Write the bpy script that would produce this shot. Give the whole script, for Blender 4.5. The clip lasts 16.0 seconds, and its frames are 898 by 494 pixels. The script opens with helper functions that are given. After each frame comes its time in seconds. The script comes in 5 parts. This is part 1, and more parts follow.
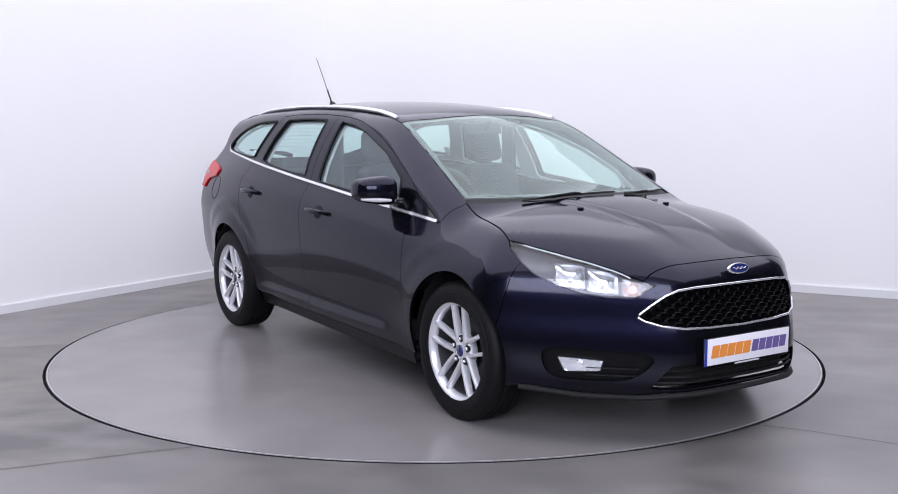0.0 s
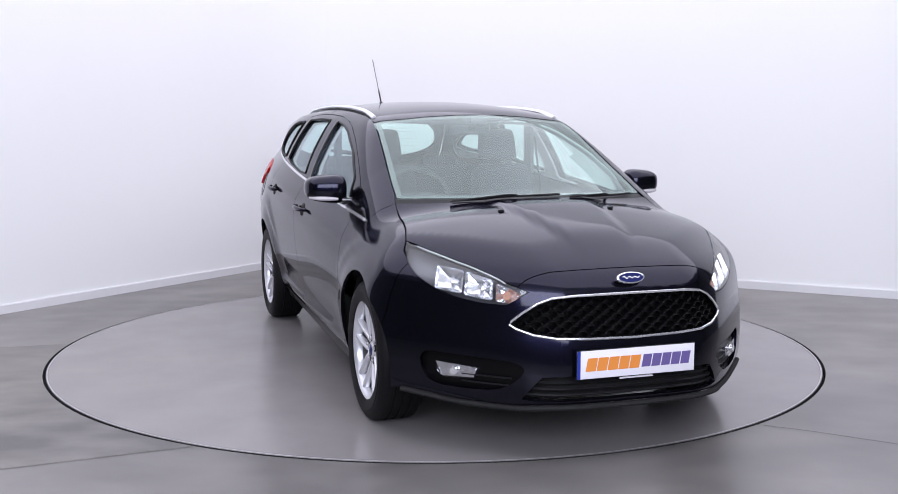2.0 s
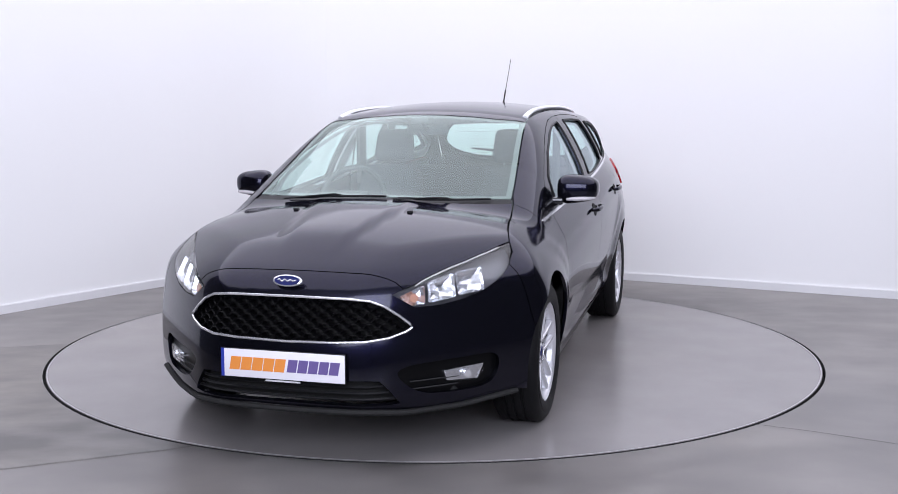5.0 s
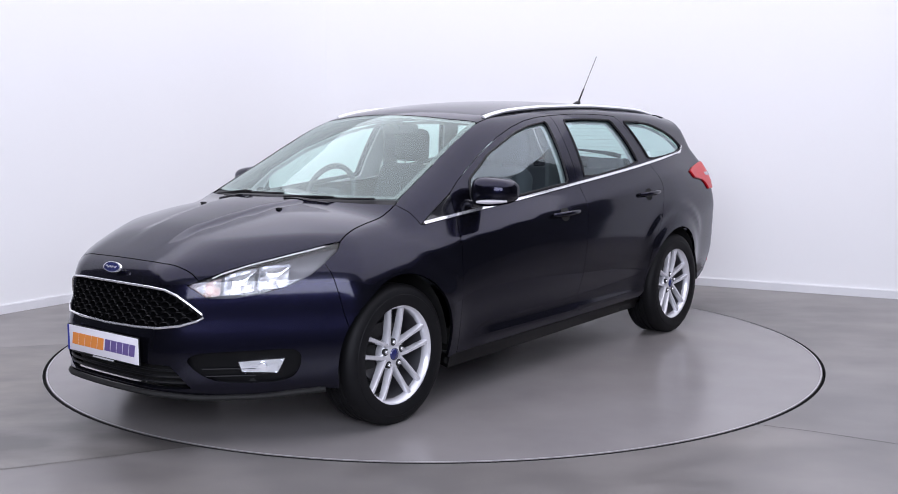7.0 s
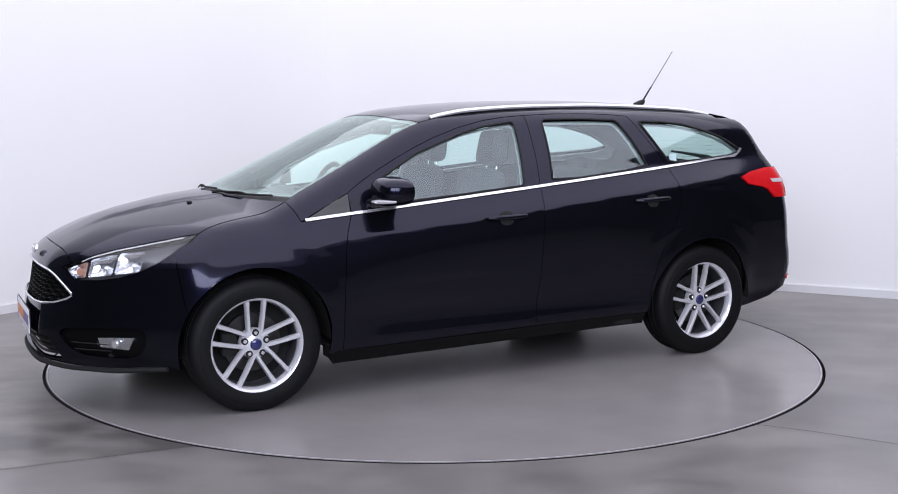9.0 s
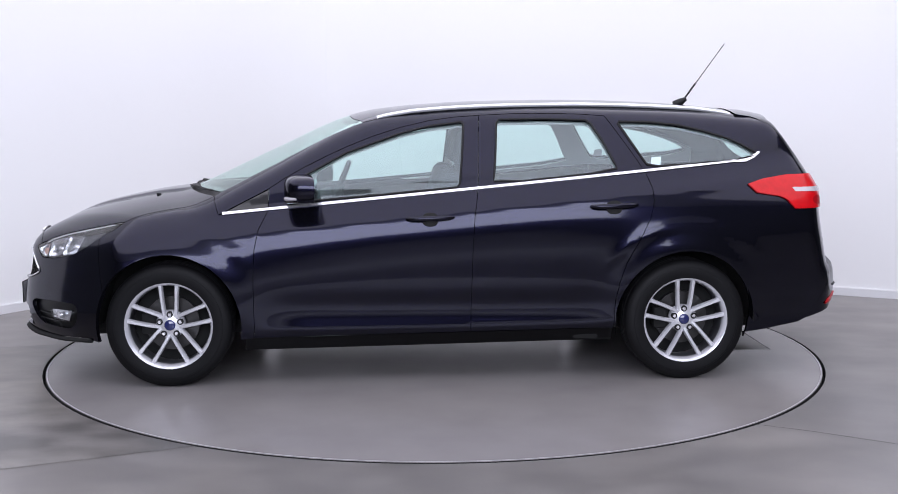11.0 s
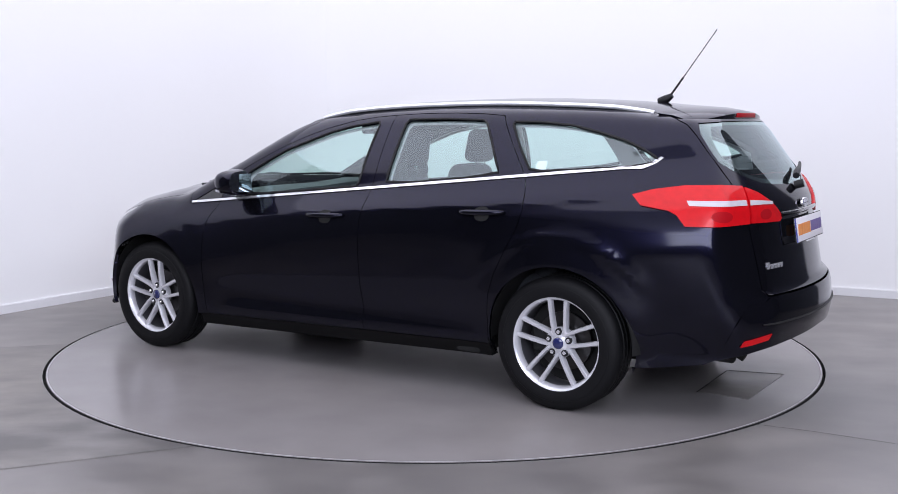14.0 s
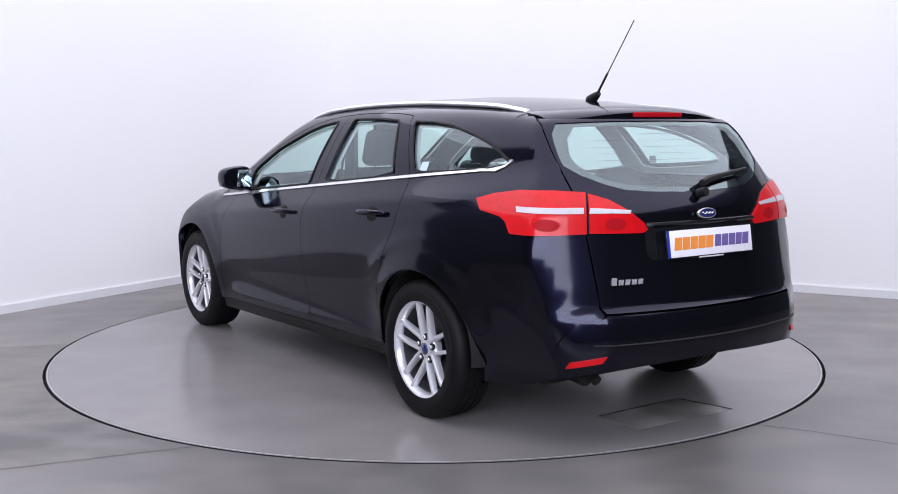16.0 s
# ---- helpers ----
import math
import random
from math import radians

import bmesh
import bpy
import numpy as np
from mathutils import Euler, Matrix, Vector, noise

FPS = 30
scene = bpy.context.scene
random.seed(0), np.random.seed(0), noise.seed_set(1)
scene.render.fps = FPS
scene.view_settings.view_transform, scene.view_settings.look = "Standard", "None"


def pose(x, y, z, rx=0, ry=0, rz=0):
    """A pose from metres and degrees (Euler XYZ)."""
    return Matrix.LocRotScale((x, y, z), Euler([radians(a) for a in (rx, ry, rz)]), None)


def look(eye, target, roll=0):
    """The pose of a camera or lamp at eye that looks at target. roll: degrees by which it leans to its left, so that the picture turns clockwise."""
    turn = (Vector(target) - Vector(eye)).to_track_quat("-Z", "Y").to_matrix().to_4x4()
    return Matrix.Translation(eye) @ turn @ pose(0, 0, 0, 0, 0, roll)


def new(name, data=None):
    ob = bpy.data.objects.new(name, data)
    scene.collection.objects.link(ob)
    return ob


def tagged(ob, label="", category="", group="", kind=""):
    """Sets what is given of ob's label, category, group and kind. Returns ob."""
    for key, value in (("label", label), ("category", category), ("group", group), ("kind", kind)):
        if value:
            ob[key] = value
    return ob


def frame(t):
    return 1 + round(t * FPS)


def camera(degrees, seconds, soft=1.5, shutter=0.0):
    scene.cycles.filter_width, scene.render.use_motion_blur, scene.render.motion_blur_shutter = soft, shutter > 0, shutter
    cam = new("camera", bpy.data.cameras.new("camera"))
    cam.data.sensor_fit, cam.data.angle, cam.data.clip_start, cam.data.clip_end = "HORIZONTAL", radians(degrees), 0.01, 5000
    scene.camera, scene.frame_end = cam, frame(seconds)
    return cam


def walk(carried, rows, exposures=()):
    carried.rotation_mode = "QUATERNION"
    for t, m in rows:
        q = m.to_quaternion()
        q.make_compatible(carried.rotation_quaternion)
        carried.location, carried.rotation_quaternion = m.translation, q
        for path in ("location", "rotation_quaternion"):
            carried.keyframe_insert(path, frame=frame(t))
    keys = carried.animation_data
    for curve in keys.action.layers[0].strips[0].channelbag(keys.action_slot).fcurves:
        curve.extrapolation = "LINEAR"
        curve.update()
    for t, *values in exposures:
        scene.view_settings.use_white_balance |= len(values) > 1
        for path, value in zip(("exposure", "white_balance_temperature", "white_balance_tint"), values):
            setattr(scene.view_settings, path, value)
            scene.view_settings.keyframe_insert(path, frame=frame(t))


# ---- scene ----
# The camera stands still on its tripod; the turntable carries the car past it.
cam = camera(46.45, 16.0, soft=0.9)
STAND = pose(0.0, -6.2145, 1.3425, 83.12, 0.0, -0.732)
walk(cam, [(0.0, STAND), (16.0, STAND)])

# ---- light: a white studio lit by soft panels under its ceiling ----
world = bpy.data.worlds.new("studio")
scene.world = world
world.use_nodes = True
world.node_tree.nodes["Background"].inputs[0].default_value = (0.5, 0.5, 0.55, 1)
world.node_tree.nodes["Background"].inputs[1].default_value = 0.02
scene.view_settings.exposure = 0.60
LAMP_COLOUR = (0.88, 0.868, 1.0)


def soft_panel(x, y, z, sx, sy, watts, aim, colour=LAMP_COLOUR):
    lamp = bpy.data.lights.new("soft_panel", "AREA")
    lamp.shape, lamp.size, lamp.size_y, lamp.energy, lamp.color = "RECTANGLE", sx, sy, watts, colour
    ob = new("soft_panel", lamp)
    ob.matrix_world = look((x, y, z), aim)
    return ob


# one luminous ceiling over the stage and a tall bluish soft box high behind the camera
soft_panel(0.3, 0.0, 3.42, 9.4, 8.0, 292, (0.3, 0.01, 0))
soft_panel(0.1, -6.9, 2.45, 6.0, 2.0, 212, (0.5, 2.0, 0.45), (0.80, 0.835, 1.0))

# ---- materials ----
def material(name, colour, rough=0.5, metal=0.0, coat=0.0, vary=0.0, scale=8.0, bump=0.0, bump_scale=200.0, spec=0.5):
    m = bpy.data.materials.new(name)
    m.use_nodes = True
    nt = m.node_tree
    b = nt.nodes["Principled BSDF"]
    b.inputs["Base Color"].default_value = (*colour, 1)
    b.inputs["Roughness"].default_value = rough
    b.inputs["Metallic"].default_value = metal
    b.inputs["Coat Weight"].default_value = coat
    b.inputs["Coat Roughness"].default_value = 0.03
    b.inputs["Specular IOR Level"].default_value = spec
    co = nt.nodes.new("ShaderNodeTexCoord")
    if vary:
        n = nt.nodes.new("ShaderNodeTexNoise")
        n.inputs["Scale"].default_value, n.inputs["Detail"].default_value = scale, 6
        nt.links.new(co.outputs["Object"], n.inputs["Vector"])
        mix = nt.nodes.new("ShaderNodeMixRGB")
        mix.inputs[1].default_value = (*[c * (1 - vary) for c in colour], 1)
        mix.inputs[2].default_value = (*[min(c * (1 + vary), 1) for c in colour], 1)
        nt.links.new(n.outputs["Fac"], mix.inputs[0])
        nt.links.new(mix.outputs[0], b.inputs["Base Color"])
        r = nt.nodes.new("ShaderNodeMapRange")
        r.inputs["To Min"].default_value, r.inputs["To Max"].default_value = rough * (1 - vary * 0.5), min(rough * (1 + vary * 0.5), 1)
        nt.links.new(n.outputs["Fac"], r.inputs["Value"])
        nt.links.new(r.outputs[0], b.inputs["Roughness"])
    if bump:
        n = nt.nodes.new("ShaderNodeTexNoise")
        n.inputs["Scale"].default_value, n.inputs["Detail"].default_value = bump_scale, 3
        nt.links.new(co.outputs["Object"], n.inputs["Vector"])
        bp = nt.nodes.new("ShaderNodeBump")
        bp.inputs["Strength"].default_value, bp.inputs["Distance"].default_value = bump, 0.002
        nt.links.new(n.outputs["Fac"], bp.inputs["Height"])
        nt.links.new(bp.outputs[0], b.inputs["Normal"])
    return m


def paint_material():
    """Dark midnight paint: a black-blue ground, blue flake that glints, and clear lacquer over both."""
    m = material("midnight_paint", (0.0022, 0.0022, 0.0032), 0.5, 0.0, 1.0, spec=0.0)
    nt = m.node_tree
    b = nt.nodes["Principled BSDF"]
    co = nt.nodes.new("ShaderNodeTexCoord")
    flake = nt.nodes.new("ShaderNodeTexVoronoi")
    flake.inputs["Scale"].default_value = 900
    nt.links.new(co.outputs["Object"], flake.inputs["Vector"])
    tone = nt.nodes.new("ShaderNodeMixRGB")
    tone.inputs[1].default_value, tone.inputs[2].default_value = (0.0004, 0.0004, 0.001, 1), (0.0095, 0.0092, 0.030, 1)
    nt.links.new(flake.outputs["Color"], tone.inputs[0])
    glint = nt.nodes.new("ShaderNodeBsdfGlossy")
    glint.inputs["Roughness"].default_value = 0.24
    nt.links.new(tone.outputs[0], glint.inputs["Color"])
    both_layers = nt.nodes.new("ShaderNodeAddShader")
    nt.links.new(b.outputs[0], both_layers.inputs[0])
    nt.links.new(glint.outputs[0], both_layers.inputs[1])
    nt.links.new(both_layers.outputs[0], nt.nodes["Material Output"].inputs["Surface"])
    b.inputs["Coat IOR"].default_value = 1.34
    dust = nt.nodes.new("ShaderNodeTexNoise")
    dust.inputs["Scale"].default_value, dust.inputs["Detail"].default_value = 5, 5
    nt.links.new(co.outputs["Object"], dust.inputs["Vector"])
    r = nt.nodes.new("ShaderNodeMapRange")
    r.inputs["To Min"].default_value, r.inputs["To Max"].default_value = 0.06, 0.11
    nt.links.new(dust.outputs["Fac"], r.inputs["Value"])
    nt.links.new(r.outputs[0], b.inputs["Coat Roughness"])
    return m


def glass_material(name, tint, ior=1.5, rough=0.0, faces=2.0, sheen=(1.0, 1.0, 1.0)):
    """A thin pane: clear through, with the gloss of glass."""
    m = bpy.data.materials.new(name)
    m.use_nodes = True
    nt = m.node_tree
    nt.nodes.clear()
    out = nt.nodes.new("ShaderNodeOutputMaterial")
    mix = nt.nodes.new("ShaderNodeMixShader")
    clear = nt.nodes.new("ShaderNodeBsdfTransparent")
    gloss = nt.nodes.new("ShaderNodeBsdfGlossy")
    facing = nt.nodes.new("ShaderNodeLayerWeight")
    power = nt.nodes.new("ShaderNodeMath")
    fres = nt.nodes.new("ShaderNodeMath")
    power.operation, power.inputs[1].default_value = "POWER", 4.5
    fres.operation = "MULTIPLY_ADD"
    low = ((ior - 1) / (ior + 1)) ** 2 * faces
    fres.inputs[1].default_value, fres.inputs[2].default_value = 1 - low, low
    nt.links.new(facing.outputs["Facing"], power.inputs[0])
    nt.links.new(power.outputs[0], fres.inputs[0])
    clear.inputs[0].default_value = (*tint, 1)
    gloss.inputs["Roughness"].default_value = rough
    gloss.inputs["Color"].default_value = (*sheen, 1)
    nt.links.new(fres.outputs[0], mix.inputs[0])
    nt.links.new(clear.outputs[0], mix.inputs[1])
    nt.links.new(gloss.outputs[0], mix.inputs[2])
    nt.links.new(mix.outputs[0], out.inputs[0])
    return m


PAINT = paint_material()
TRIM = material("black_plastic", (0.006, 0.006, 0.007), 0.5, vary=0.2, scale=20, bump=0.15, bump_scale=700, spec=0.3)
GLOSS_BLACK = material("gloss_black", (0.006, 0.006, 0.008), 0.12, coat=0.5)
DARK = material("dark_underbody", (0.006, 0.006, 0.006), 0.85, vary=0.3, scale=9)
RUBBER = material("tyre_rubber", (0.0042, 0.0042, 0.005), 0.6, vary=0.25, scale=14, bump=0.2, bump_scale=300, spec=0.2)
ALLOY = material("alloy_silver", (0.70, 0.70, 0.73), 0.26, 0.45, 0.6, vary=0.05, scale=30)
# silver barrel coloured dark for the shade behind the spokes
SHADED_BARREL = material("rim_barrel", (0.10, 0.10, 0.11), 0.4, 0.5, vary=0.2, scale=20)
STEEL = material("brake_steel", (0.07, 0.068, 0.068), 0.38, 1.0, vary=0.2, scale=60)
CHROME = material("chrome", (0.86, 0.86, 0.88), 0.14, 0.75)
SATIN = material("satin_aluminium", (0.82, 0.82, 0.84), 0.30, 0.35, vary=0.04, scale=12)
REFLECTOR = material("lamp_reflector", (0.80, 0.81, 0.84), 0.16, 0.95, bump=1.0, bump_scale=42)
LAMP_BODY = material("lamp_body_grey", (0.13, 0.13, 0.145), 0.4, 0.2)
AMBER = material("amber_bulb_cover", (0.50, 0.26, 0.18), 0.3, 0.0, 0.5)
RED = material("red_lens", (0.56, 0.004, 0.008), 0.3, coat=0.35, vary=0.22, scale=28, spec=0.2)
RED_DEEP = material("deep_red_lens", (0.36, 0.003, 0.008), 0.5, coat=0.0, vary=0.15, scale=90, spec=0.15)
WHITE_LENS = material("white_lens", (0.52, 0.50, 0.52), 0.2, coat=0.6, vary=0.1, scale=50)
CLOTH = material("charcoal_cloth", (0.045, 0.048, 0.058), 0.85, vary=0.12, scale=25, bump=0.1, bump_scale=900)
DASH = material("dash_plastic", (0.042, 0.046, 0.049), 0.6, vary=0.1, scale=20, bump=0.1, bump_scale=900)
LINING = material("headlining", (0.46, 0.47, 0.48), 0.9, vary=0.06, scale=30)
PLATE_WHITE = material("plate_white", (0.82, 0.80, 0.84), 0.35, vary=0.03, scale=10)
PLATE_BLUE = material("plate_blue", (0.02, 0.04, 0.32), 0.4)
ORANGE = material("orange_print", (0.78, 0.27, 0.05), 0.45)
PURPLE = material("purple_print", (0.14, 0.10, 0.28), 0.45)
BADGE_BLUE = material("badge_blue", (0.015, 0.02, 0.10), 0.2, coat=1.0)
GLASS = glass_material("window_glass", (0.78, 0.94, 0.90), 1.52, 0.02, 3.0, (0.86, 0.97, 1.0))
GRILLE = material("grille_black", (0.0025, 0.0025, 0.003), 0.3, spec=0.15)
SCREEN_GLASS = glass_material("windscreen_glass", (0.78, 0.94, 0.89), 1.52, 0.03, 2.6, (0.88, 1.0, 0.95))
CLEAR = glass_material("clear_lens", (0.93, 0.94, 0.95), 1.40, 0.03)
MIRROR = material("mirror_glass", (0.34, 0.42, 0.44), 0.02, 1.0)


def floor_material(name, colour, seed, streak=0.0, rough=0.42, depth=0.25, spread=0.25, stain=(1.0, 0.955, 0.87), relief=0.015):
    """Worn painted concrete: broad stains, tyre scuffs and fine grain."""
    m = bpy.data.materials.new(name)
    m.use_nodes = True
    nt = m.node_tree
    b = nt.nodes["Principled BSDF"]
    co = nt.nodes.new("ShaderNodeTexCoord")
    mp = nt.nodes.new("ShaderNodeMapping")
    mp.inputs["Location"].default_value = (seed, seed * 1.7, 0)
    mp.inputs["Scale"].default_value = (1, 1 + streak, 1)
    nt.links.new(co.outputs["Object"], mp.inputs["Vector"])
    tones = []
    for scale, detail in ((0.55, 3), (2.6, 6), (60, 4)):
        n = nt.nodes.new("ShaderNodeTexNoise")
        n.inputs["Scale"].default_value, n.inputs["Detail"].default_value = scale, detail
        nt.links.new(mp.outputs[0], n.inputs["Vector"])
        tones.append(n)
    dark, light = [c * (1 - depth) for c in colour], [c * (1 + depth * 0.9) for c in colour]
    ramp = nt.nodes.new("ShaderNodeMixRGB")
    ramp.inputs[1].default_value, ramp.inputs[2].default_value = (*dark, 1), (*light, 1)
    add = nt.nodes.new("ShaderNodeMath")
    add.operation = "MULTIPLY_ADD"
    add.inputs[1].default_value = 0.55
    nt.links.new(tones[1].outputs["Fac"], add.inputs[0])
    half = nt.nodes.new("ShaderNodeMath")
    half.operation = "MULTIPLY"
    half.inputs[1].default_value = 0.45
    nt.links.new(tones[0].outputs["Fac"], half.inputs[0])
    nt.links.new(half.outputs[0], add.inputs[2])
    sharp = nt.nodes.new("ShaderNodeMapRange")
    sharp.inputs["From Min"].default_value, sharp.inputs["From Max"].default_value = 0.5 - spread, 0.5 + spread
    nt.links.new(add.outputs[0], sharp.inputs["Value"])
    nt.links.new(sharp.outputs[0], ramp.inputs[0])
    warm = nt.nodes.new("ShaderNodeMixRGB")
    warm.blend_type = "MULTIPLY"
    warm.inputs[2].default_value = (*stain, 1)
    nt.links.new(tones[0].outputs["Fac"], warm.inputs[0])
    nt.links.new(ramp.outputs[0], warm.inputs[1])
    nt.links.new(warm.outputs[0], b.inputs["Base Color"])
    r = nt.nodes.new("ShaderNodeMapRange")
    r.inputs["To Min"].default_value, r.inputs["To Max"].default_value = rough - 0.03, rough + 0.10
    nt.links.new(tones[1].outputs["Fac"], r.inputs["Value"])
    nt.links.new(r.outputs[0], b.inputs["Roughness"])
    bp = nt.nodes.new("ShaderNodeBump")
    bp.inputs["Strength"].default_value, bp.inputs["Distance"].default_value = relief, 0.001
    nt.links.new(tones[2].outputs["Fac"], bp.inputs["Height"])
    nt.links.new(bp.outputs[0], b.inputs["Normal"])
    return m


FLOOR = floor_material("grey_floor_paint", (0.190, 0.183, 0.184), 3.0, 0.4, 0.31, 0.32, 0.15)
FLOOR_PATCH = floor_material("scuffed_floor_paint", (0.146, 0.140, 0.144), 9.0, 0.8, 0.31, 0.44, 0.10, (1.0, 0.92, 0.72))
DISC = floor_material("turntable_paint", (0.232, 0.224, 0.231), 6.0, 0.0, 0.20, 0.15, 0.25, (1.0, 0.95, 0.86), 0.0)
WALL = material("white_wall", (0.83, 0.83, 0.83), 0.7, vary=0.012, scale=0.8, bump=0.05, bump_scale=90)
SKIRT = material("white_skirting", (0.72, 0.72, 0.73), 0.4, vary=0.03, scale=3)
REAR_WALL = material("dark_grey_wall", (0.07, 0.073, 0.085), 0.8, vary=0.15, scale=1.2)
CEILING = material("ceiling_white", (0.62, 0.62, 0.62), 0.8, vary=0.03, scale=1.0)

# ---- the car's outer form: one smooth surface that all panels are cut from ----
# x ahead, y to the car's left, z up; the origin lies on the floor midway between the axles.
AXLE, HUB_Z, TRACK = 1.324, 0.312, 0.775


def curve(xs, ys, soft=0.0):
    """A smooth curve through a few stations; soft rounds it further over that length."""
    if soft:
        base = curve(xs, ys)
        s = np.linspace(xs[0], xs[-1], 700)
        k = np.linspace(-3, 3, 61)
        w = np.exp(-k * k / 2)
        v = sum(wi * np.where((s + ki * soft < xs[0]) | (s + ki * soft > xs[-1]), 2 * base(s) - base(s - ki * soft), base(s + ki * soft)) for ki, wi in zip(k, w)) / w.sum()
        return lambda x: np.interp(x, s, v)
    xs, ys = np.array(xs, float), np.array(ys, float)
    d = np.diff(ys) / np.diff(xs)
    m = np.zeros(len(xs))
    m[0], m[-1] = d[0], d[-1]
    same = d[:-1] * d[1:] > 0
    m[1:-1][same] = (2 * d[:-1] * d[1:] / (d[:-1] + d[1:] + 1e-12))[same]

    def at(x):
        x = np.clip(np.asarray(x, float), xs[0], xs[-1])
        i = np.clip(np.searchsorted(xs, x) - 1, 0, len(xs) - 2)
        h = xs[i + 1] - xs[i]
        s = (x - xs[i]) / h
        return (ys[i] * (1 + 2 * s) * (1 - s) ** 2 + m[i] * h * s * (1 - s) ** 2
                + ys[i + 1] * s * s * (3 - 2 * s) + m[i + 1] * h * s * s * (s - 1))
    return at


def smax(a, b, k):
    h = np.maximum(k - np.abs(a - b), 0) / k
    return np.maximum(a, b) + h * h * k / 4


def smin(a, b, k):
    return -smax(-a, -b, k)


def step01(a, b, x):
    s = np.clip((x - a) / (b - a), 0, 1)
    return s * s * (3 - 2 * s)


def belt(x):
    return 0.872 + 0.097 * (1.015 - x)


side_section = curve([-0.85, -0.72, -0.6, -0.45, -0.3, -0.2, -0.11, -0.05, 0.0, 0.1, 0.25, 0.4, 0.55],
                     [0.79, 0.835, 0.858, 0.880, 0.896, 0.899, 0.882, 0.848, 0.812, 0.774, 0.697, 0.596, 0.47], 0.022)
plan_low = curve([-2.4, -2.1, -1.8, -1.5, -1.2, -0.5, 0.3, 0.9, 1.3, 1.6, 1.9, 2.3],
                 [0.82, 0.895, 0.95, 0.985, 1.0, 1.0, 1.0, 1.0, 1.01, 1.015, 0.99, 0.92], 0.10)
plan_high = curve([-2.4, -2.1, -1.8, -1.5, -1.2, -0.9, -0.4, 0.2, 0.7, 1.05, 1.3, 1.6, 1.9, 2.3],
                  [0.67, 0.765, 0.832, 0.90, 0.95, 0.98, 1.0, 1.0, 0.985, 0.97, 0.975, 0.985, 0.955, 0.88], 0.12)
nose_line = curve([0.16, 0.22, 0.28, 0.36, 0.45, 0.54, 0.63, 0.70, 0.75, 0.80, 0.9],
                  [2.155, 2.21, 2.228, 2.230, 2.222, 2.203, 2.188, 2.164, 2.117, 2.03, 1.85], 0.015)
hood_line = curve([0.4, 0.9, 1.25, 1.45, 1.65, 1.85, 2.0, 2.1, 2.18, 2.25],
                  [1.05, 0.995, 0.975, 0.955, 0.918, 0.870, 0.822, 0.778, 0.728, 0.67], 0.03)
roof_line = curve([-2.3, -2.0, -1.85, -1.6, -1.2, -0.8, -0.3, 0.1, 0.4, 0.7],
                  [1.358, 1.382, 1.398, 1.428, 1.455, 1.465, 1.457, 1.433, 1.392, 1.32], 0.08)
tail_line = curve([0.2, 0.26, 0.34, 0.44, 0.54, 0.575, 0.60, 0.68, 0.80, 0.90, 0.96, 1.0, 1.1, 1.25, 1.36, 1.43],
                  [-2.185, -2.255, -2.302, -2.322, -2.314, -2.300, -2.268, -2.252, -2.230, -2.214, -2.206, -2.187, -2.119, -2.011, -1.932, -1.882])

tail_soft = curve([0.2, 0.26, 0.34, 0.44, 0.54, 0.60, 0.68, 0.80, 0.90, 0.96, 1.0, 1.1, 1.25, 1.36, 1.43],
                  [-2.185, -2.250, -2.290, -2.300, -2.287, -2.268, -2.252, -2.230, -2.214, -2.206, -2.187, -2.119, -2.011, -1.932, -1.882])


def half_width(x, z):
    s = z - belt(x)
    f = step01(-0.42, 0.02, s)
    w = side_section(s) * (plan_low(x) * (1 - f) + plan_high(x) * f)
    for wx in (AXLE, -AXLE):
        r = np.hypot(x - wx, z - HUB_Z)
        lip = 0.016 if wx > 0 else 0.024
        w = w + lip * np.exp(-((r - 0.35) / 0.10) ** 2) * step01(0.12, 0.42, z)
    for wx, high in ((AXLE, 0.004), (-AXLE, 0.007)):
        r = np.hypot(x - wx, z - HUB_Z)
        w = w + high * np.exp(-((r - 0.50) / 0.035) ** 2) * step01(0.55, 0.70, z)
    # the crease that runs back below the handles, and the hollow along the foot of the doors
    mid = step01(1.0, 0.6, x) * step01(-1.25, -0.9, x)
    w = w + 0.005 * np.exp(-((s + 0.105) / 0.028) ** 2) * step01(-1.9, -1.5, x) * step01(1.3, 0.9, x)
    w = w - 0.014 * np.exp(-((z - 0.40) / 0.07) ** 2) * mid + 0.010 * np.exp(-((z - 0.29) / 0.035) ** 2) * mid
    return w


def top_height(x, y):
    a = np.abs(y)
    hood = hood_line(x + 0.10 * y * y) - 0.15 * y * y - 0.10 * np.maximum(a - 0.55, 0) ** 2
    ridge = 0.210 + 0.17 * (1.5 - x)
    hood = hood + 0.012 * step01(2.12, 1.75, x) * step01(-0.035, 0.035, ridge - a)
    screen = 0.962 + 0.475 * (1.335 - 0.54 * y * y - x) - 0.05 * np.maximum(0.2 - np.abs(x - 0.8), 0) ** 2
    roof = roof_line(x) - 0.17 * y * y
    return smax(hood, smin(screen, roof, 0.05), 0.03)


